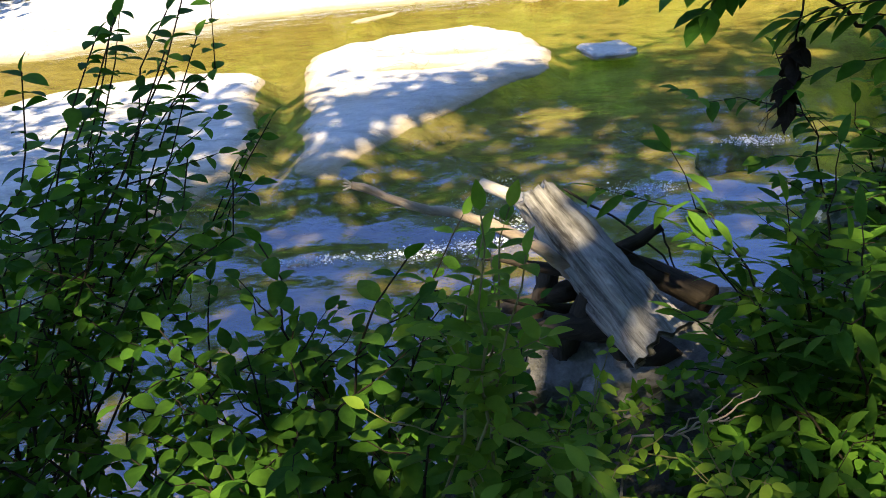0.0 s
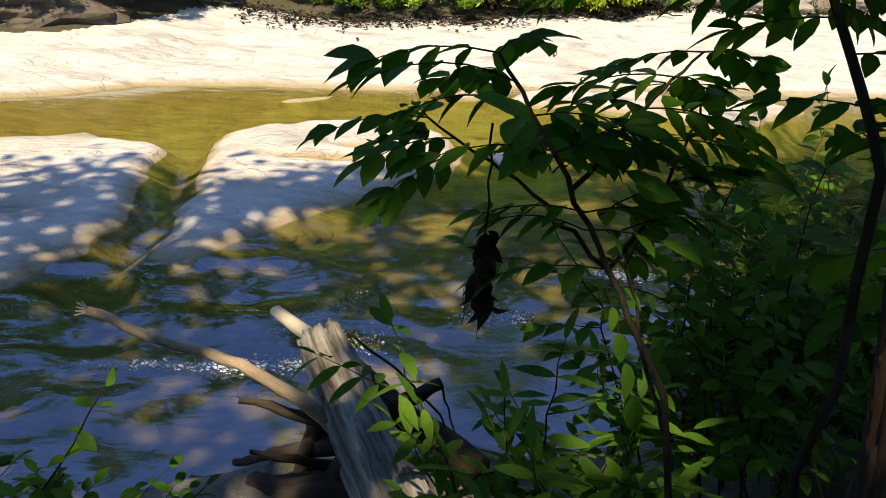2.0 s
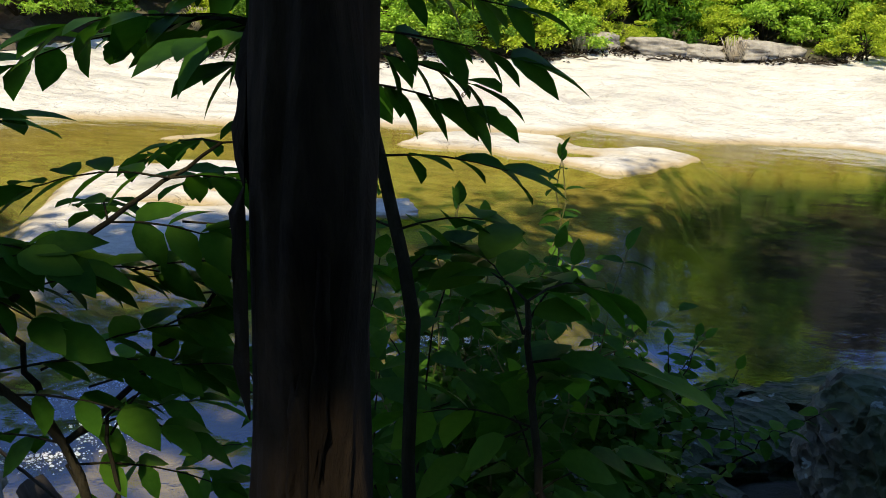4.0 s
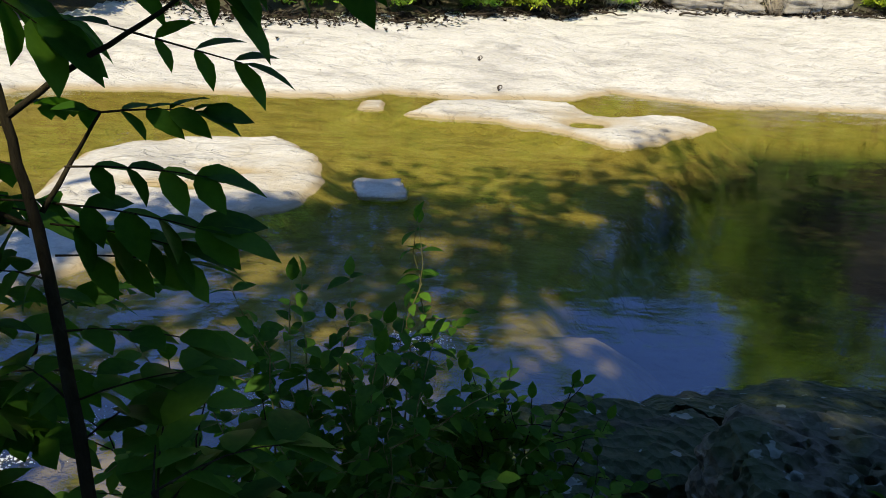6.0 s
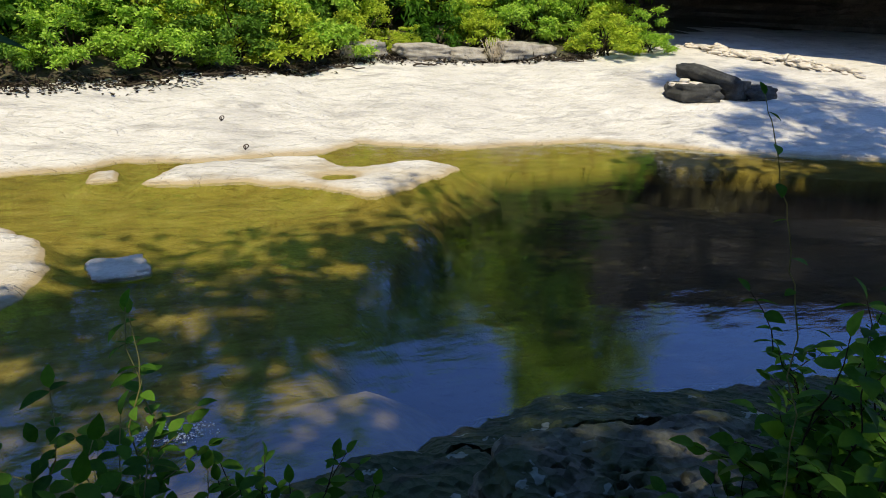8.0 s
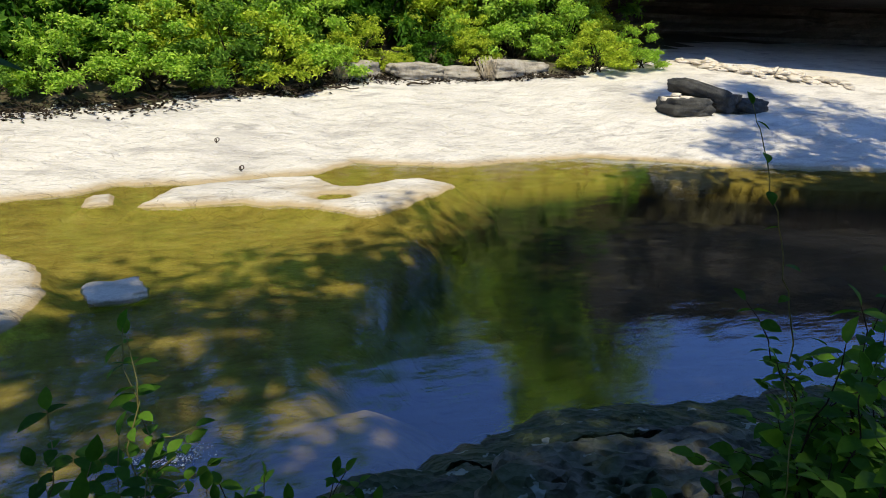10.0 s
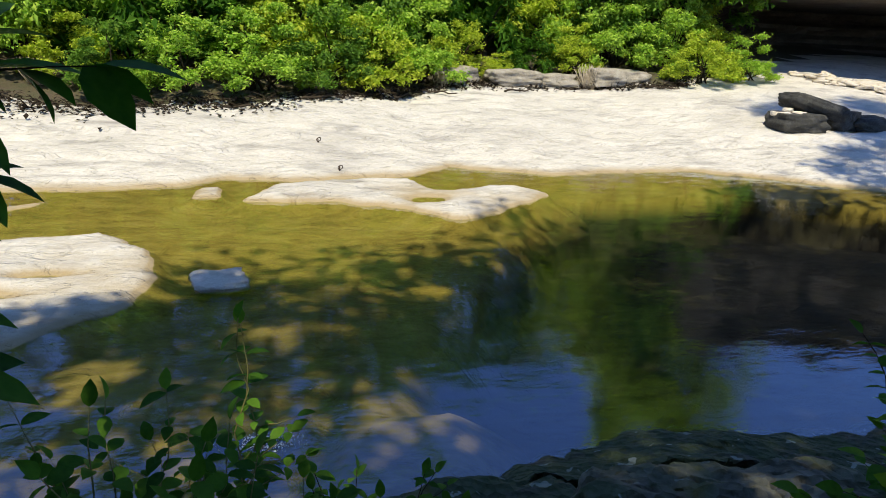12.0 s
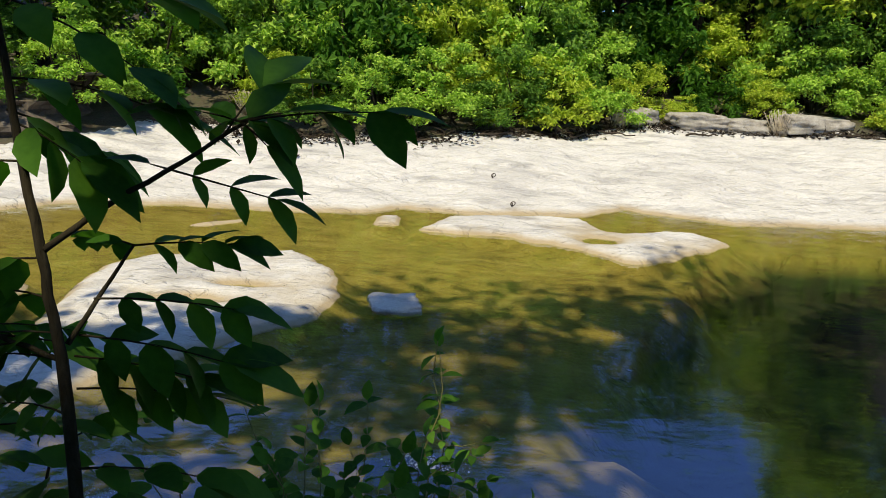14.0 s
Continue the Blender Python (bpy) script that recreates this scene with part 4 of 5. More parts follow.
def driftwood():
    base = Vector((0.1, 1.9, 0.15))
    t = thing("driftwood_stump", base, "weathered grey driftwood stump stranded on dark rocks", "driftwood")

    def rod(name, pts, r, mat, label="", sides=10, wob=0.25, seed=1):
        p = []
        for i in range(len(pts) - 1):
            p += bend(Vector(pts[i]) - base, Vector(pts[i + 1]) - base, 6, 0, 0.012, seed + i)[(1 if i else 0):]
        n = len(p) - 1
        rad = [r[0] + (r[1] - r[0]) * i / n for i in range(n + 1)]
        v, f = tube(p, rad, sides, True, wob, seed)
        return along(part(name, mesh_of(name, v, f, mat), mat, t, label), p[-1] - p[0])

    v, f = shell_log(Vector((-0.12, 2.27, 0.66)) - base, Vector((0.27, 1.58, 0.34)) - base, 0.115, 0.165, 2.0)
    along(part("trunk_shell", mesh_of("trunk_shell", v, f, DRIFT), DRIFT, t, "split grey furrowed trunk shell"), (0.39, -0.69, -0.32))
    rod("snag", [(-0.02, 2.16, 0.62), (-0.36, 2.48, 0.67)], (0.042, 0.026), PALEWOOD, "pale broken branch stub", seed=4)
    rod("long_branch", [(0.02, 1.95, 0.42), (-0.15, 1.9, 0.62), (-0.36, 1.93, 0.745), (-0.62, 1.92, 0.83), (-0.87, 1.93, 0.94)], (0.030, 0.015), BROWNWOOD, "crooked branch with a frayed tip", seed=6)
    rod("side_branch", [(-0.02, 1.95, 0.48), (-0.39, 1.97, 0.56)], (0.03, 0.012), DARKWOOD, seed=9)
    rod("low_branch", [(0.0, 1.9, 0.32), (-0.32, 1.82, 0.45)], (0.026, 0.008), DARKWOOD, seed=11)
    rod("fork", [(0.12, 2.05, 0.45), (0.36, 2.05, 0.61)], (0.04, 0.022), DARKWOOD, seed=13)
    rod("side_log", [(0.0, 2.35, 0.45), (0.5, 1.8, 0.40)], (0.055, 0.06), DARKWOOD, "dark side log with a broken end", 14, seed=15)
    rod("root_log", [(-0.62, 1.98, 0.1), (-0.2, 1.9, 0.16), (0.2, 1.85, 0.2)], (0.07, 0.13), DARKWOOD, seed=17, sides=14)
    rod("root", [(0.05, 1.85, 0.42), (-0.1, 1.75, 0.2), (-0.05, 1.65, 0.05)], (0.06, 0.02), DARKWOOD, seed=19)
    rod("root", [(0.15, 1.8, 0.4), (0.12, 1.65, 0.15)], (0.07, 0.03), DARKWOOD, seed=21)
    rod("root", [(-0.1, 2.05, 0.45), (-0.22, 1.95, 0.12)], (0.05, 0.02), DARKWOOD, seed=23)
    rod("root", [(0.2, 1.75, 0.34), (-0.1, 1.8, 0.3), (-0.34, 1.9, 0.12)], (0.08, 0.03), DARKWOOD, seed=31, sides=12)
    rod("root", [(0.3, 1.7, 0.25), (0.1, 1.55, 0.14), (-0.12, 1.5, 0.02)], (0.09, 0.035), DARKWOOD, seed=33, sides=12)
    rod("root", [(0.0, 2.0, 0.36), (-0.28, 2.05, 0.25), (-0.5, 2.2, 0.08)], (0.05, 0.015), DARKWOOD, seed=35)
    rod("vine", [(-0.02, 2.2, 0.74), (0.2, 2.1, 0.62), (0.36, 2.0, 0.5), (0.4, 1.95, 0.42)], (0.006, 0.004), DARKWOOD, seed=25, sides=5)
    rod("vine", [(0.0, 2.05, 0.68), (0.15, 1.98, 0.58), (0.4, 1.9, 0.44)], (0.006, 0.004), DARKWOOD, seed=27, sides=5)
    rod("twig", [(0.36, 2.05, 0.6), (0.42, 2.0, 0.42)], (0.005, 0.003), DARKWOOD, seed=29, sides=5)
    for k in range(7):
        a = Vector((-0.86, 1.93, 0.935))
        rod("splinter", [a, a + Vector((-0.04, 0.01 * (k - 3), 0.012 * (k % 4)))], (0.006, 0.003), PALEWOOD, seed=40 + k, sides=4)


driftwood()


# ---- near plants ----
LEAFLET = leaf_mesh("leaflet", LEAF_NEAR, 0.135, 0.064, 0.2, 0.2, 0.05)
# same leaflet in the brighter colour, standing in for more light
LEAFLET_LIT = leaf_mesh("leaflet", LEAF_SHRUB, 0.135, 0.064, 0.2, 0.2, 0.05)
LEAFLET_LONG = leaf_mesh("leaflet", LEAF_SHRUB, 0.135, 0.036, 0.15, 0.2, 0.04)
LEAF_OVAL = leaf_mesh("leaf", LEAF_SHRUB, 0.07, 0.036, 0.2, 0.25)
LEAF_SMALL = leaf_mesh("leaf", LEAF_NEAR, 0.052, 0.028, 0.15, 0.25)
# LEAF_DUSK and LEAF_LIT carry shade and sun in their leaf colour
LEAF_DUSK = leaf_mesh("leaf", LEAF_NEAR, 0.068, 0.034, 0.2, 0.25)
LEAF_LIT = leaf_mesh("leaf", LEAF_SPRIG, 0.075, 0.033, 0.2, 0.25)
LEAF_BIG = leaf_mesh("leaf", LEAF_SHRUB, 0.10, 0.052, 0.25, 0.25, 0.04)


class Plant:
    """A thing with one mesh of stems and each leaf as a part."""

    def __init__(self, name, base, label, category, group="", mat=None, most=300):
        self.base, self.rng, self.mat = Vector(base), np.random.RandomState(int(1000 * abs(base[0])) + 7), mat or STEM
        self.ob = thing(name, base, label, category, group)
        self.count, self.most, self.rest, self.stalks = 0, most, [], []

    def stem(self, pts, r0, r1, n=6, wob=0.02, sag=0.0):
        p = []
        for i in range(len(pts) - 1):
            p += bend(Vector(pts[i]) - self.base, Vector(pts[i + 1]) - self.base, n, sag, wob, self.rng.randint(9999))[(1 if i else 0):]
        m = len(p) - 1
        if r0 > 0.003:
            v, f = tube(p, taper(r0, r1, m), 8)
            part("stem", mesh_of("stem", v, f, self.mat), self.mat, self.ob)
        else:
            self.stalks.append(tube(p, taper(r0, r1, m), 5))
        return [q + self.base for q in p]

    def leaf(self, mesh, at, d, size=1.0, up=(0, 0, 1)):
        self.count += 1
        if self.count > self.most:
            u = Vector(up) + Vector(self.rng.randn(3) * 0.35)
            self.rest.append((mesh, Matrix.Translation(Vector(at) - self.base) @ frame_from(d, u) @ Matrix.Scale(size, 4)))
            return
        ob = new(mesh.name.split(".")[0], mesh)
        ob.parent = self.ob
        u = Vector(up) + Vector(self.rng.randn(3) * 0.25)
        ob.matrix_basis = Matrix.Translation(Vector(at) - self.base) @ frame_from(d, u) @ Matrix.Scale(size, 4)

    def compound(self, mesh, a, d, length, pairs, size=1.0, droop=0.35, hang=0.3, roll=None):
        """A feather-shaped leaf: leaflets in pairs along a stalk, with one at its end."""
        a, d, length, size = Vector(a), Vector(d).normalized(), length * 0.74, size * 1.12
        pts = [a + d * length * t + Vector((0, 0, -droop * length * t * t)) for t in (0, 0.25, 0.5, 0.75, 1.0)]
        self.stalks.append(tube([p - self.base for p in pts], taper(0.0022, 0.0011, 4), 5))
        side = d.cross(Vector((0, 0, 1)))
        side.normalize()
        roll = roll if roll is not None else 0.5 * self.rng.randn()
        side = side * math.cos(roll) + d.cross(side) * math.sin(roll)
        for k in range(pairs):
            t = 0.2 + 0.72 * k / max(pairs - 1, 1)
            p = a + d * length * t + Vector((0, 0, -droop * length * t * t))
            for s in (-1, 1):
                w = side * s * (0.55 + 0.5 * self.rng.rand()) + d * (0.55 + 0.45 * t + 0.3 * self.rng.rand()) + Vector((0, 0, -hang * (0.6 + 1.4 * self.rng.rand())))
                self.leaf(mesh, p, w, size * (0.72 + 0.35 * t) * (0.85 + 0.3 * self.rng.rand()))
        self.leaf(mesh, pts[-1], d + Vector((0, 0, -droop * 1.6)), size * 1.15)

    def leafy(self, mesh, pts, gap, size=1.0, start=0.3, pairs=True, lift=0.0):
        """Leaves along a stem."""
        n = len(pts) - 1
        total = sum((pts[i + 1] - pts[i]).length for i in range(n))
        k, s = 0, start * total
        while s < total:
            r, i = s, 0
            while i < n - 1 and r > (pts[i + 1] - pts[i]).length:
                r -= (pts[i + 1] - pts[i]).length
                i += 1
            d = (pts[i + 1] - pts[i]).normalized()
            p = pts[i] + d * r
            a0 = self.rng.rand() * 6.283
            for m in range(2 if pairs else 1):
                a = a0 + m * math.pi
                w = Vector((math.cos(a), math.sin(a), lift - 0.16 + 0.22 * self.rng.randn())) + d * 0.28
                self.leaf(mesh, p, w, size * (0.65 + 0.6 * self.rng.rand()))
            s += gap * (0.7 + 0.6 * self.rng.rand())
        self.leaf(mesh, pts[-1], pts[-1] - pts[-2], size * 0.9)

    def done(self):
        if self.stalks:
            v, f = join(self.stalks)
            part("stalk_web", mesh_of("stalk_web", v, f, self.mat), self.mat, self.ob)["kind"] = "stuff"
        if self.rest:
            mesh = self.rest[0][0]
            co = np.array([v.co for v in mesh.vertices])
            fa = np.array([tuple(q.vertices) for q in mesh.polygons])
            vs, fs = [], []
            for k, (_, m) in enumerate(self.rest):
                m = np.array(m)
                vs.append(co @ m[:3, :3].T + m[:3, 3])
                fs.append(fa + k * len(co))
            me = mesh_of("foliage", np.concatenate(vs), np.concatenate(fs), mesh.materials[0])
            part("foliage", me, None, self.ob)["kind"] = "stuff"


def foot(x, y):
    return (x, y, ground_at(x, y) - 0.02)


def sapling_by_trunk():
    p = Plant("sapling", foot(0.95, 1.02), "slender sapling with dark green feather-shaped leaves", "sapling", "near saplings")
    main = p.stem([foot(0.95, 1.02), (0.82, 1.08, 1.23), (0.69, 1.2, 1.48), (0.53, 1.12, 1.76), (0.42, 1.25, 1.93)], 0.010, 0.004, 5, 0.01)
    p.stem([(0.86, 1.06, 1.05), (0.78, 1.15, 1.3), (0.74, 1.25, 1.5)], 0.006, 0.003)
    p.stem([(0.69, 1.2, 1.48), (0.5, 1.4, 1.62), (0.28, 1.5, 1.74)], 0.006, 0.003)
    p.stem([(0.69, 1.2, 1.48), (0.86, 1.4, 1.62), (1.0, 1.6, 1.82)], 0.006, 0.003)
    p.stem([(0.58, 1.15, 1.68), (0.75, 1.3, 1.82), (0.9, 1.42, 1.93)], 0.006, 0.003)
    for a, d, ln in (((0.9, 1.42, 1.93), (-0.5, 0.5, 0.0), 0.34), ((0.9, 1.42, 1.93), (0.6, 0.4, 0.05), 0.3), ((0.83, 1.36, 1.88), (-0.7, 0.1, 0.1), 0.32), ((0.83, 1.36, 1.88), (0.5, 0.6, 0.0), 0.3),
                     ((0.75, 1.3, 1.82), (-0.3, 0.7, 0.1), 0.34), ((0.75, 1.3, 1.82), (0.8, 0.0, 0.1), 0.28), ((0.68, 1.24, 1.76), (0.7, 0.5, 0.0), 0.32), ((0.68, 1.24, 1.76), (-0.6, 0.5, 0.1), 0.3)):
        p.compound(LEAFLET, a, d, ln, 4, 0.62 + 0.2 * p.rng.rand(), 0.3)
    for a, d, ln in (((1.0, 1.6, 1.82), (-0.6, 0.3, 0.1), 0.34), ((1.0, 1.6, 1.82), (0.4, 0.6, 0.1), 0.3), ((0.93, 1.5, 1.72), (0.6, 0.2, 0.0), 0.32)):
        p.compound(LEAFLET, a, d, ln, 4, 0.62 + 0.2 * p.rng.rand(), 0.3)
    for a, d, ln in (((0.42, 1.25, 1.93), (-0.9, 0.3, 0.35), 0.40), ((0.45, 1.22, 1.88), (-0.4, 0.7, 0.3), 0.36), ((0.42, 1.25, 1.93), (0.3, 0.6, 0.5), 0.34),
                     ((0.53, 1.14, 1.76), (-0.8, 0.25, 0.25), 0.34), ((0.53, 1.12, 1.76), (0.7, 0.5, 0.45), 0.36), ((0.28, 1.5, 1.74), (-0.9, 0.15, 0.2), 0.34),
                     ((0.35, 1.46, 1.70), (-0.5, -0.3, 0.25), 0.30), ((0.28, 1.5, 1.74), (-0.2, 0.8, 0.3), 0.30), ((0.62, 1.18, 1.62), (0.75, 0.35, 0.2), 0.38),
                     ((0.62, 1.18, 1.62), (-0.6, 0.3, 0.15), 0.32), ((0.69, 1.2, 1.48), (0.5, 0.7, 0.2), 0.36), ((0.69, 1.2, 1.48), (-0.85, 0.3, 0.1), 0.36),
                     ((0.74, 1.25, 1.5), (0.3, 0.9, 0.1), 0.34), 
                     ((0.48, 1.17, 1.82), (0.9, 0.1, 0.4), 0.34),
                     ((0.5, 1.16, 1.8), (0.5, 0.7, 0.1), 0.3)):
        d = Vector((d[0], d[1], d[2] * 0.45))
        p.compound(LEAFLET, a, d, ln, 4, 0.68 + 0.2 * p.rng.rand(), 0.3, 0.5)
        p.compound(LEAFLET, Vector(a) - Vector((0, 0, 0.04)), d + Vector(p.rng.randn(3) * 0.45), ln * 0.9, 4, 0.66, 0.35, 0.5)
    for a, d, ln in (((0.66, 1.22, 1.6), (0.7, 0.5, 0.35), 0.34), ((0.72, 1.24, 1.56), (0.8, 0.3, 0.25), 0.36), ((0.8, 1.33, 1.62), (0.6, 0.2, 0.3), 0.3), ((0.86, 1.4, 1.66), (0.7, -0.1, 0.2), 0.3), ((0.78, 1.3, 1.74), (0.7, 0.3, 0.15), 0.3),
                     ((0.7, 1.25, 1.72), (0.5, 0.5, 0.1), 0.28), ((0.84, 1.38, 1.8), (0.8, 0.1, 0.0), 0.28), ((0.6, 1.2, 1.7), (0.3, 0.8, 0.2), 0.3)):
        p.compound(LEAFLET, a, d, ln, 4, 0.62 + 0.15 * p.rng.rand(), 0.3, 0.35)
    p.done()


def sapling_right_of_trunk():
    p = Plant("sapling", foot(1.5, 1.16), "young sapling with broad green feather-shaped leaves", "sapling", "near saplings")
    p.stem([foot(1.5, 1.16), (1.48, 1.15, 1.34), (1.41, 1.12, 1.63), (1.38, 1.1, 1.80)], 0.010, 0.004, 5, 0.01)
    for a, d, ln in (((1.38, 1.1, 1.80), (0.6, 0.7, 0.1), 0.34), ((1.38, 1.1, 1.80), (-0.3, 0.9, 0.15), 0.32), ((1.4, 1.11, 1.7), (0.9, 0.4, 0.0), 0.34), ((1.41, 1.12, 1.63), (0.2, 1.0, 0.0), 0.34),
                     ((1.42, 1.12, 1.58), (-0.7, 0.7, 0.0), 0.30), ((1.44, 1.13, 1.5), (0.8, 0.6, 0.0), 0.32), ((1.46, 1.14, 1.42), (-0.2, 0.9, 0.0), 0.30), ((1.47, 1.15, 1.36), (0.6, 0.8, -0.1), 0.30)):
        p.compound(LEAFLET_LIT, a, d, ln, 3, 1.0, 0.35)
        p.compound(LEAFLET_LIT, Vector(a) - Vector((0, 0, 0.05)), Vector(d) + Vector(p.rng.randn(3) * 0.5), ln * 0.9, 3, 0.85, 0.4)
    p.done()


def sapling_tall():
    p = Plant("sapling", foot(1.26, 1.16), "tall thin sapling with dark silhouetted leaves", "sapling", "near saplings")
    p.stem([foot(1.26, 1.16), (1.23, 1.19, 1.72), (1.12, 1.38, 2.1), (1.09, 1.40, 2.28), (1.03, 1.46, 2.5), (0.98, 1.5, 2.9)], 0.013, 0.005, 5, 0.006)
    # the long bough over the creek, with its drooping leaves
    p.stem([(1.09, 1.40, 2.28), (1.19, 1.45, 2.36), (1.30, 1.47, 2.43), (1.40, 1.5, 2.50)], 0.006, 0.003, 4, 0.008)
    tip, mid = (1.39, 1.49, 2.5), (1.28, 1.47, 2.415)
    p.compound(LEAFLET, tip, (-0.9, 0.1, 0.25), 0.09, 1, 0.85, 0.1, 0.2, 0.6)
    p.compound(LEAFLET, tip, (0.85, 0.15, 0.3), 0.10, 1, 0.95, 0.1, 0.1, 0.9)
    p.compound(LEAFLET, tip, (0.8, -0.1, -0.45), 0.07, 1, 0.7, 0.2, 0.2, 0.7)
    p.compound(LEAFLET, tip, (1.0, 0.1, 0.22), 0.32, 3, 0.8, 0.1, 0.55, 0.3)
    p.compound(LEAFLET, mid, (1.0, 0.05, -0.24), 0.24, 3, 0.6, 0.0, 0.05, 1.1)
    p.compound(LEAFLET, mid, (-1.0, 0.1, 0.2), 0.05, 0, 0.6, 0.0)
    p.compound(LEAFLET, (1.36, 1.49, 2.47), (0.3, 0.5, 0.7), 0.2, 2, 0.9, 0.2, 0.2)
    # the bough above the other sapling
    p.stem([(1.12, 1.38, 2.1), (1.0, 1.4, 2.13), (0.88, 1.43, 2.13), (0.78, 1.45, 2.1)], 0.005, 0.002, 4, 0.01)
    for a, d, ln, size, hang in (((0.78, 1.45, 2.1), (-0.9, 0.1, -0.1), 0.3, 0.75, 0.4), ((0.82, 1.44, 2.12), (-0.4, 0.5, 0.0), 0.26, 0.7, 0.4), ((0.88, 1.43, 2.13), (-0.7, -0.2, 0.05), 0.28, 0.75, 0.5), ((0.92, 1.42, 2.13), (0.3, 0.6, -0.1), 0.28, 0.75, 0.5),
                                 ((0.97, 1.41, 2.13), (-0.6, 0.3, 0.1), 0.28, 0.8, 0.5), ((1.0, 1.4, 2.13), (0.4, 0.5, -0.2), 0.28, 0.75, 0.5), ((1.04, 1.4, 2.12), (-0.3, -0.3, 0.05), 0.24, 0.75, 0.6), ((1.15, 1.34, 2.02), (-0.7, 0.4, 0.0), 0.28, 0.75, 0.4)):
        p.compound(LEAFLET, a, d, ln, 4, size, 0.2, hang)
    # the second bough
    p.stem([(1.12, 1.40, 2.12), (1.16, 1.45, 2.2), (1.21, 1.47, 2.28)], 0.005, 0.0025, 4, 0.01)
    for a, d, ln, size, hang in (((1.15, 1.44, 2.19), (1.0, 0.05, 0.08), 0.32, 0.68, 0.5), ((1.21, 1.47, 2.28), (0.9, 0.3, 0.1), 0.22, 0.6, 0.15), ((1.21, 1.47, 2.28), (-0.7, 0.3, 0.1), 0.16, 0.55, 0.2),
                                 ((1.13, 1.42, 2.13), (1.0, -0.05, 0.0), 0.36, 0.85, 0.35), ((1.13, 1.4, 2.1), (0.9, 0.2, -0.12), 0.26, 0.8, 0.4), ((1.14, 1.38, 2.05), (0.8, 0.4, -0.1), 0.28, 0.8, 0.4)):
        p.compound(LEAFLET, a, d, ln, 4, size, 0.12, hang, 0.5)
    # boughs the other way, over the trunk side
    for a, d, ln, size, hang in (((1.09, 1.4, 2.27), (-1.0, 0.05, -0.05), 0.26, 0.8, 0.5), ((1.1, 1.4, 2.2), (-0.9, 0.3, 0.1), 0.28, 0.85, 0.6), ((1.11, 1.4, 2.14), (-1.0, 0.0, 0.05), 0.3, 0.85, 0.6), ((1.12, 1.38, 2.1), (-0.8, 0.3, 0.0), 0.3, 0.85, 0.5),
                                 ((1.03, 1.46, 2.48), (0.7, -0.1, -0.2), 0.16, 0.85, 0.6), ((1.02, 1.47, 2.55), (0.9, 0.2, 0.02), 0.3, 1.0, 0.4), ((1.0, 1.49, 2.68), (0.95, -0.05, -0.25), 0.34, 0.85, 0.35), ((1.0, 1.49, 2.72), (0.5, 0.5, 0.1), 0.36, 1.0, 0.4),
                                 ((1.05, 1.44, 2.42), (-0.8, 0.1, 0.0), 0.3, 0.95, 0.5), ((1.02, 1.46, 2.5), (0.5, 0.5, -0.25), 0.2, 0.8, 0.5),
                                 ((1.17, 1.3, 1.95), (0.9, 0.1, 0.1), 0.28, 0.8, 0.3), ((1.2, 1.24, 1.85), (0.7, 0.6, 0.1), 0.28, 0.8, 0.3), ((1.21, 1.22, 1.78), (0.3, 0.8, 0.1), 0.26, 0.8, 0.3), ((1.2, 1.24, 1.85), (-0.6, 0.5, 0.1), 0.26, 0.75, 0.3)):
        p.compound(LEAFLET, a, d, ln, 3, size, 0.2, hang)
    p.done()


def shrub(name, label, foot_xy, box, stems, mesh, gap, size, mat=None, group="near shrubs", most=300, pairs=True, spread=0.12, start=0.3, lift=0.0, reach=0.14):
    """Many thin stems from one foot, their tips within a box on the bank."""
    p = Plant(name, foot(*foot_xy), label, "shrub", group, mat, most)
    (x0, x1), (y0, y1), (z0, z1) = box
    for k in range(stems):
        f = foot(foot_xy[0] + p.rng.randn() * spread, foot_xy[1] + p.rng.randn() * spread)
        tip = (x0 + (x1 - x0) * p.rng.rand(), y0 + (y1 - y0) * p.rng.rand(), z0 + (z1 - z0) * p.rng.rand())
        mid = Vector(f).lerp(Vector(tip), 0.55) + Vector((0, 0, 0.12))
        pts = p.stem([f, mid, tip], 0.005, 0.0015, 5, 0.03)
        p.leafy(mesh, pts, gap, size, start, pairs, lift)
        for m in range(5):
            q = pts[3 + m]
            t2 = q + Vector((p.rng.randn() * reach, p.rng.randn() * reach, 0.02 + 0.12 * p.rng.rand()))
            p.leafy(mesh, p.stem([q, t2], 0.0025, 0.001, 4, 0.03), gap, size, 0.2, pairs, lift)
    p.done()


sapling_by_trunk()
sapling_right_of_trunk()
sapling_tall()
LAB = "low leafy green shrub on the creek bank"
shrub("shrub", LAB, (-0.85, 0.85), ((-1.25, -0.35), (0.5, 1.2), (0.7, 1.4)), 10, LEAF_OVAL, 0.07, 0.95)
shrub("shrub", LAB, (-1.35, 0.75), ((-1.9, -0.8), (0.45, 1.2), (0.6, 1.4)), 10, LEAF_OVAL, 0.07, 0.95)
shrub("shrub", LAB, (-0.4, 1.0), ((-0.75, -0.05), (0.7, 1.35), (0.45, 1.05)), 11, LEAF_SMALL, 0.055, 1.1)
shrub("shrub", LAB, (-0.75, 0.5), ((-1.2, -0.3), (0.25, 0.85), (0.6, 1.2)), 8, LEAF_OVAL, 0.065, 1.0)
shrub("shrub", LAB, (-2.0, 0.7), ((-2.6, -1.3), (0.6, 1.4), (0.5, 1.3)), 14, LEAF_SMALL, 0.06, 1.2)
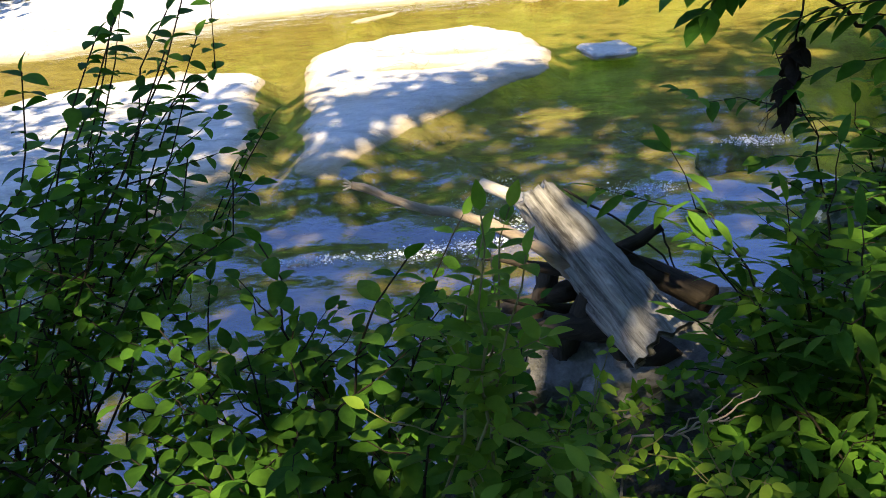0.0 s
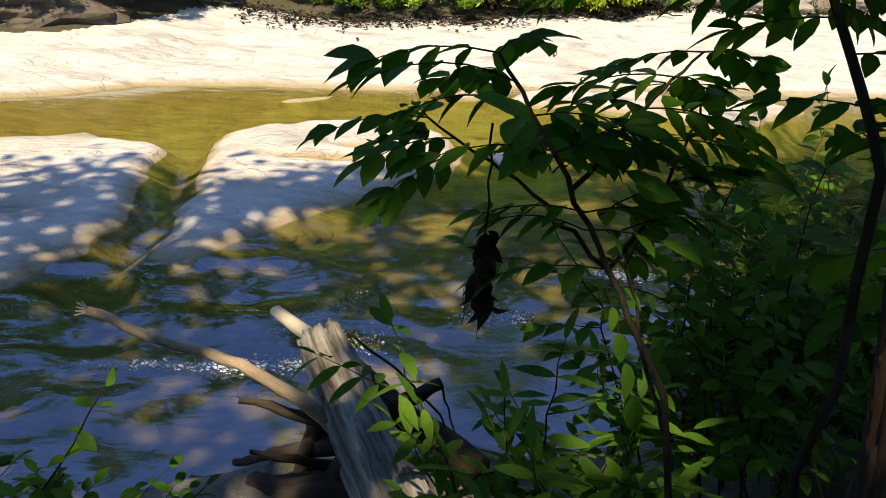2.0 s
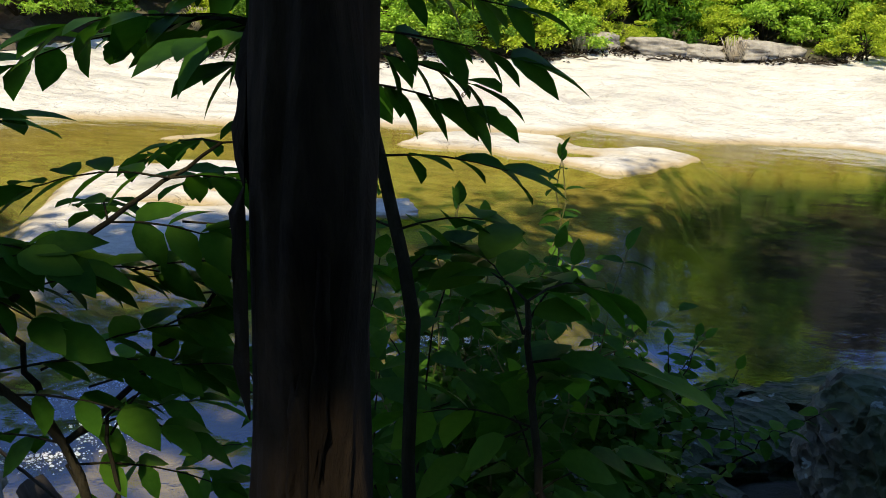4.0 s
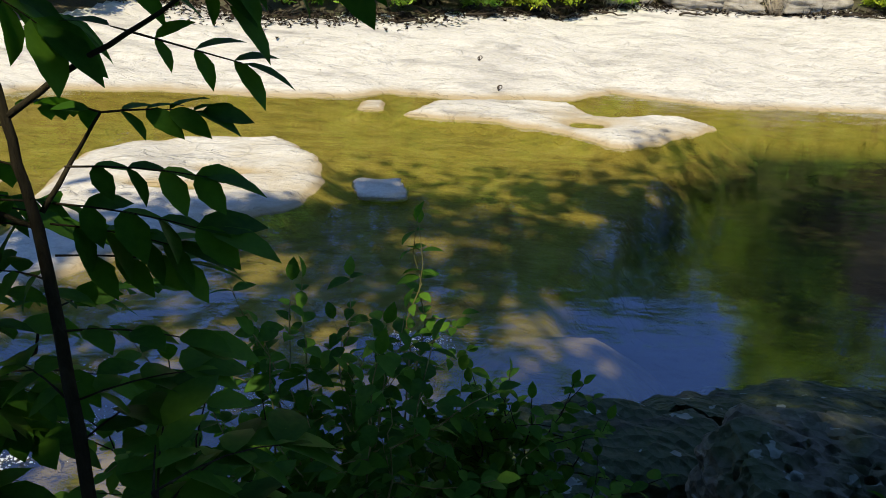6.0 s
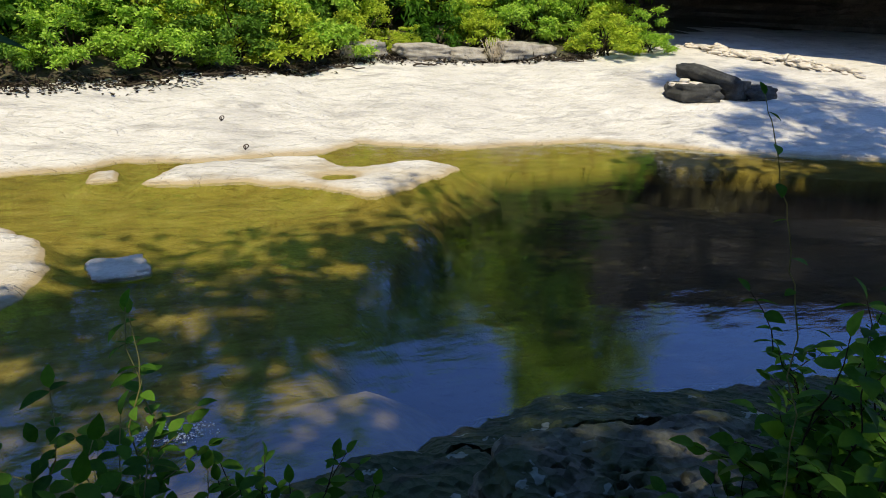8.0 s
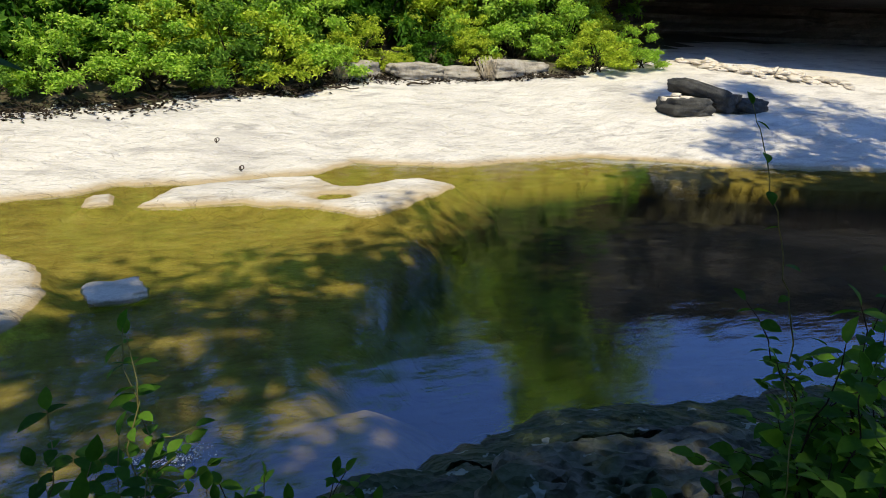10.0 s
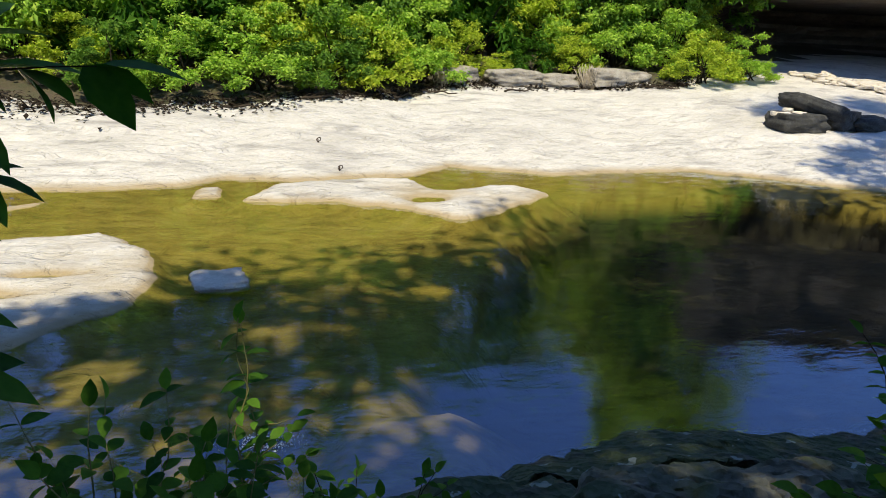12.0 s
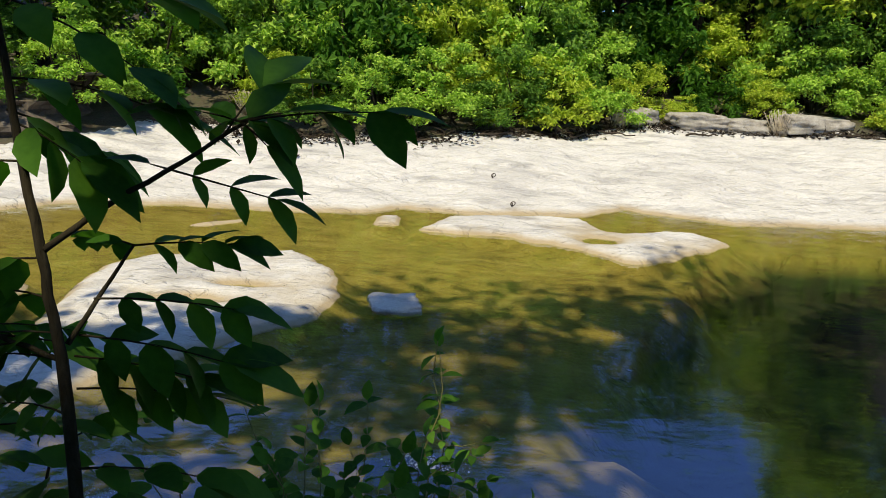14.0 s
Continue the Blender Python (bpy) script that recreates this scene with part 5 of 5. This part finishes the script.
shrub("shrub", "dark small-leaved shrub reaching over the bank", (-2.0, 0.95), ((-1.5, -0.85), (0.75, 1.3), (1.4, 1.8)), 18, LEAF_DUSK, 0.05, 0.9, STEM, spread=0.06, start=0.6, reach=0.2)
shrub("shrub", "thin shrub with sunlit yellow-green leaves", (-0.5, 0.42), ((-0.42, -0.22), (0.45, 0.65), (1.35, 1.66)), 4, LEAF_LIT, 0.06, 0.85, GREENSTEM, spread=0.03, start=0.6, lift=0.35)
shrub("shrub", "thin shrub with sunlit yellow-green leaves", (-0.2, 0.75), ((-0.4, 0.0), (0.6, 0.95), (0.7, 0.92)), 6, LEAF_LIT, 0.07, 0.7, GREENSTEM, spread=0.06, start=0.55)
shrub("shrub", "thin shrub with sunlit yellow-green leaves", (0.1, 0.45), ((-0.05, 0.15), (0.35, 0.6), (0.72, 0.95)), 4, LEAF_LIT, 0.06, 0.75, GREENSTEM, spread=0.04, start=0.6)
shrub("shrub", "shrub with long narrow green leaflets", (0.65, 0.95), ((0.15, 0.95), (0.85, 1.5), (0.6, 1.2)), 13, LEAFLET_LONG, 0.075, 0.95)
shrub("shrub", LAB, (0.75, 1.3), ((0.3, 1.2), (1.05, 1.6), (0.4, 0.8)), 9, LEAF_SMALL, 0.055, 1.2)
shrub("shrub", LAB, (0.45, 0.85), ((0.1, 0.9), (0.6, 1.15), (0.35, 0.6)), 13, LEAF_SMALL, 0.055, 1.1)
shrub("shrub", LAB, (1.35, 1.65), ((0.95, 1.75), (1.5, 2.2), (0.75, 1.25)), 8, LEAF_OVAL, 0.07, 1.0)
shrub("shrub", "leafy shrub with broad pale-stemmed sprigs over the water", (1.55, 1.85), ((1.0, 1.9), (1.75, 2.5), (1.2, 1.66)), 16, LEAF_BIG, 0.085, 0.85, GREENSTEM)
shrub("shrub", "dark leafy shrub with broad leaves below the sapling", (1.2, 1.75), ((0.7, 1.6), (1.7, 2.4), (1.0, 1.45)), 5, LEAF_BIG, 0.085, 0.95)
shrub("shrub", "dark leafy shrub with broad leaves below the sapling", (1.1, 1.5), ((0.85, 1.35), (1.4, 1.8), (1.2, 1.7)), 3, LEAF_BIG, 0.085, 0.95)
shrub("shrub", "slim upright sprig with drooping paired leaves", (1.75, 2.3), ((1.74, 1.84), (2.4, 2.5), (1.70, 1.82)), 2, LEAF_BIG, 0.09, 0.75, GREENSTEM, spread=0.04, start=0.55)
shrub("shrub", "leafy shrub with broad spreading leaves over the water", (1.75, 2.05), ((1.35, 2.35), (1.9, 2.5), (0.9, 1.35)), 6, LEAF_BIG, 0.085, 0.9, GREENSTEM)
shrub("shrub", LAB, (2.15, 2.1), ((1.75, 2.6), (1.9, 2.6), (0.8, 1.15)), 18, LEAF_OVAL, 0.06, 1.05)
shrub("shrub", "leafy green shrub beside the pitted boulder", (3.6, 1.5), ((3.3, 4.0), (1.2, 1.85), (1.0, 1.85)), 34, LEAF_BIG, 0.07, 0.95)
shrub("shrub", "leafy green shrub beside the pitted boulder", (4.2, 1.9), ((3.8, 4.6), (1.5, 2.2), (1.1, 1.95)), 16, LEAF_OVAL, 0.065, 1.1)


def dead_leaves():
    """Withered leaves hanging on a thin stalk from the sapling."""
    p = Plant("dead_leaf_cluster", (0.42, 1.28, 1.76), "withered brown leaf cluster hanging from a sapling twig", "leaves", "", DEAD)
    p.stem([(0.42, 1.28, 1.78), (0.425, 1.28, 1.6), (0.42, 1.285, 1.42), (0.43, 1.28, 1.30)], 0.003, 0.002, 4, 0.02)
    crumpled = leaf_mesh("withered_leaf", DEAD, 0.085, 0.04, 0.5, 0.9)
    for k in range(30):
        z = 1.34 + 0.2 * p.rng.rand()
        p.leaf(crumpled, (0.42 + p.rng.randn() * 0.007, 1.28 + p.rng.randn() * 0.007, z), (p.rng.randn() * 0.3, p.rng.randn() * 0.3, -1), 0.6 + 0.5 * p.rng.rand(), (p.rng.randn(), p.rng.randn(), 0))
    for k in range(6):
        p.stem([(0.42, 1.28, 1.5 - 0.03 * k), (0.42 + p.rng.randn() * 0.03, 1.28 + p.rng.randn() * 0.03, 1.27)], 0.001, 0.0006, 4, 0.06)
    p.done()


dead_leaves()


def bare_twigs():
    """Dry pale twigs reaching over the dark hollow in the bank."""
    p = Plant("dead_twig", foot(-0.1, 0.8), "dry pale forked twig reaching over the bank", "twig", "", BROWNWOOD)
    a = foot(-0.1, 0.8)
    main = p.stem([a, (-0.04, 0.86, 0.62), (0.1, 0.9, 0.58), (0.24, 0.93, 0.6)], 0.0045, 0.002, 5, 0.03)
    for k, d in enumerate(((0.1, 0.03, 0.06), (0.08, -0.05, -0.05), (0.12, 0.05, 0.03), (0.1, -0.02, 0.09), (0.09, 0.04, -0.04))):
        q = main[9 + k]
        p.stem([q, q + Vector(d) * 0.7, q + Vector(d) * 1.3 + Vector((0, 0, 0.02))], 0.0035, 0.0012, 4, 0.05)
    p.done()


bare_twigs()


# ---- small things on the far shelf ----
def ring_bolt(x, y):
    t = thing("ring_bolt", (x, y, ground_at(x, y)), "rusty iron ring bolt set in the pale rock", "ring bolt", "ring bolts")
    bm = bmesh.new()
    bmesh.ops.create_cone(bm, cap_ends=True, segments=10, radius1=0.012, radius2=0.012, depth=0.10, matrix=Matrix.Translation((0, 0, 0.03)))
    part("pin", bm, IRON, t)
    pts = [(0.045 * math.cos(a), 0.0, 0.075 + 0.045 * math.sin(a)) for a in [2 * math.pi * k / 20 for k in range(21)]]
    v, f = tube(pts, [0.009] * 21, 8, False)
    ob = part("ring", mesh_of("ring", v, f, IRON), IRON, t)
    ob.matrix_basis = pose(0, 0, 0, 25, 0, 20)


ring_bolt(2.78, 14.57)
ring_bolt(3.06, 12.95)


def sticks():
    for x, y, ln, turn in ((8.8, 19.6, 0.9, 5), (5.5, 19.0, 1.1, 30), (6.2, 19.2, 1.3, -25), (12.6, 19.9, 0.9, 40), (1.2, 17.0, 0.8, -10), (3.1, 17.9, 1.0, 12), (13.2, 19.4, 1.0, -35)):
        t = thing("driftwood_stick", (x, y, ground_at(x, y) + 0.03), "weathered grey stick lying on the bedrock shelf", "stick", "sticks on the shelf", turn=turn)
        v, f = tube(bend((-ln / 2, 0, 0), (ln / 2, 0, 0.04), 7, 0.02, 0.03, int(x * 10)), taper(0.035, 0.015, 7), 8, True, 0.3)
        part("shaft", mesh_of("shaft", v, f, DARKWOOD), DARKWOOD, t)
        v, f = tube(bend((0, 0, 0), (ln * 0.3, 0.16, 0.1), 4, 0, 0.03, 3), taper(0.015, 0.006, 4), 6)
        part("twig", mesh_of("twig", v, f, DARKWOOD), DARKWOOD, t)


sticks()


def drift_debris():
    """Dark twigs and dead leaves washed up along the foot of the bushes."""
    rng = np.random.RandomState(77)
    pieces = []
    for k in range(420):
        x = -5 + 20 * rng.rand()
        y = float(np.interp(x, [p[0] for p in BACK], [p[1] for p in BACK])) + 0.15 + rng.randn() * 0.22 + (0.5 if 4.5 < x < 7.5 else 0)
        a, ln = rng.rand() * 6.283, 0.15 + 0.5 * rng.rand()
        z = ground_at(x, y) + 0.02
        pieces.append(tube(bend((x, y, z), (x + ln * math.cos(a), y + ln * math.sin(a) * 0.6, z + 0.25 * rng.rand() ** 2), 3, 0.03, 0.04, k), taper(0.012, 0.004, 3), 4))
    v, f = join(pieces)
    ob = new("washed_up_twigs", mesh_of("washed_up_twigs", v, f, DARKWOOD))
    tagged(ob, "dark washed-up twigs along the foot of the bushes", "debris", "", "stuff")
    n = 3600
    x = -4.2 + 19 * rng.rand(n)
    spread = np.where(x < 2.5, 0.4, 0.2)
    y = np.interp(x, [p[0] for p in BACK], [p[1] for p in BACK]) + rng.randn(n) * spread - np.where(x < 2.5, 0.0, -0.15)
    pos = np.stack([x, y, height(x, y) + 0.012 + 0.03 * rng.rand(n)], 1)
    lv, lf = scatter_leaves(pos, 0.12, rng, 0.9, 0.6)
    ob = new("dead_leaf_litter", mesh_of("dead_leaf_litter", lv, lf, DEAD, False))
    tagged(ob, "dark dead leaves scattered at the back of the shelf", "leaf litter", "", "stuff")


drift_debris()


def dry_tuft(x, y, h, n, seed, label):
    rng = np.random.RandomState(seed)
    pieces = []
    for k in range(n):
        a = rng.rand() * 6.283
        r = rng.rand() * 0.2
        f0 = (r * math.cos(a), r * math.sin(a), 0)
        pieces.append(tube(bend(f0, (f0[0] * 2.4 + rng.randn() * 0.06, f0[1] * 2.4, h * (0.6 + 0.4 * rng.rand())), 4, 0.03, 0.02, k), taper(0.008, 0.003, 4), 4))
    v, f = join(pieces)
    ob = new("grass_tuft", mesh_of("grass_tuft", v, f, PALEWOOD))
    ob.matrix_world = pose(x, y, ground_at(x, y) - 0.02)
    tagged(ob, label, "grass", "dry tufts", "stuff")


dry_tuft(11.3, 20.4, 0.75, 120, 1, "dry straw-coloured grass tuft between boulders")
dry_tuft(6.6, 20.0, 0.6, 80, 2, "dry straw-coloured grass tuft under the bushes")
dry_tuft(-3.2, 18.0, 0.6, 110, 3, "dry straw-coloured grass tuft behind the shelf")


def ground_cover():
    """Small creeping plants on the near bank."""
    rng = np.random.RandomState(91)
    n = 6500
    x = -2.6 + 7.4 * rng.rand(n)
    y = np.interp(x, [p[0] for p in NEAR_SHORE], [p[1] for p in NEAR_SHORE]) - 0.12 - 1.5 * rng.rand(n) ** 1.3
    keep = (fractal(x * 1.7, y * 1.7, 3, 33) > 0.46)
    x, y = x[keep], y[keep]
    pos = np.stack([x, y, height(x, y) + 0.02 + 0.16 * rng.rand(len(x)) ** 1.5], 1)
    lv, lf = scatter_leaves(pos, 0.055, rng, 0.75, 0.6)
    ob = new("ground_cover", mesh_of("ground_cover", lv, lf, LEAF_SHRUB, False))
    tagged(ob, "creeping small-leaved green plants on the near bank", "plants", "", "stuff")


ground_cover()


def foam():
    """White froth and droplets where the water breaks over the sill."""
    rng = np.random.RandomState(17)
    verts, faces = [], []
    lines = (((-1.6, 3.04), (-0.75, 3.06), 0.03), ((-0.75, 3.08), (-0.25, 3.12), 0.05), ((-0.55, 3.5), (-0.15, 4.0), 0.07), ((-0.3, 3.2), (0.0, 3.5), 0.10), ((0.55, 3.7), (0.95, 3.75), 0.06), ((1.55, 4.45), (1.95, 4.42), 0.05))
    for k in range(2600):
        a, b, w = lines[rng.randint(len(lines))]
        t = rng.rand()
        x, y = a[0] + (b[0] - a[0]) * t + rng.randn() * w, a[1] + (b[1] - a[1]) * t + rng.randn() * w
        r = 0.0012 + 0.006 * rng.rand() ** 4
        o = len(verts)
        for m in range(6):
            ang = m * math.pi / 3
            verts.append((x + 1.8 * r * math.cos(ang), y + r * math.sin(ang), 0.006))
        verts.append((x, y, 0.01 + r * 0.9))
        faces += [(o + m, o + (m + 1) % 6, o + 6) for m in range(6)]
    ob = new("foam", mesh_of("foam", verts, faces, FOAM))
    tagged(ob, "white foam flecks on the riffle", "foam", "", "stuff")


foam()


def climbing_shoot():
    p = Plant("vine", foot(3.45, 1.5), "thin pale shoot with a few narrow green leaves", "vine", "", GREENSTEM)
    pts = p.stem([foot(3.45, 1.5), (3.3, 1.45, 1.5), (3.1, 1.38, 2.05), (3.02, 1.37, 2.23), (3.0, 1.42, 2.38), (2.985, 1.45, 2.46)], 0.0022, 0.0008, 5, 0.02)
    p.leafy(LEAF_OVAL, pts, 0.075, 0.5, 0.5, False, -0.2)
    p.done()


climbing_shoot()
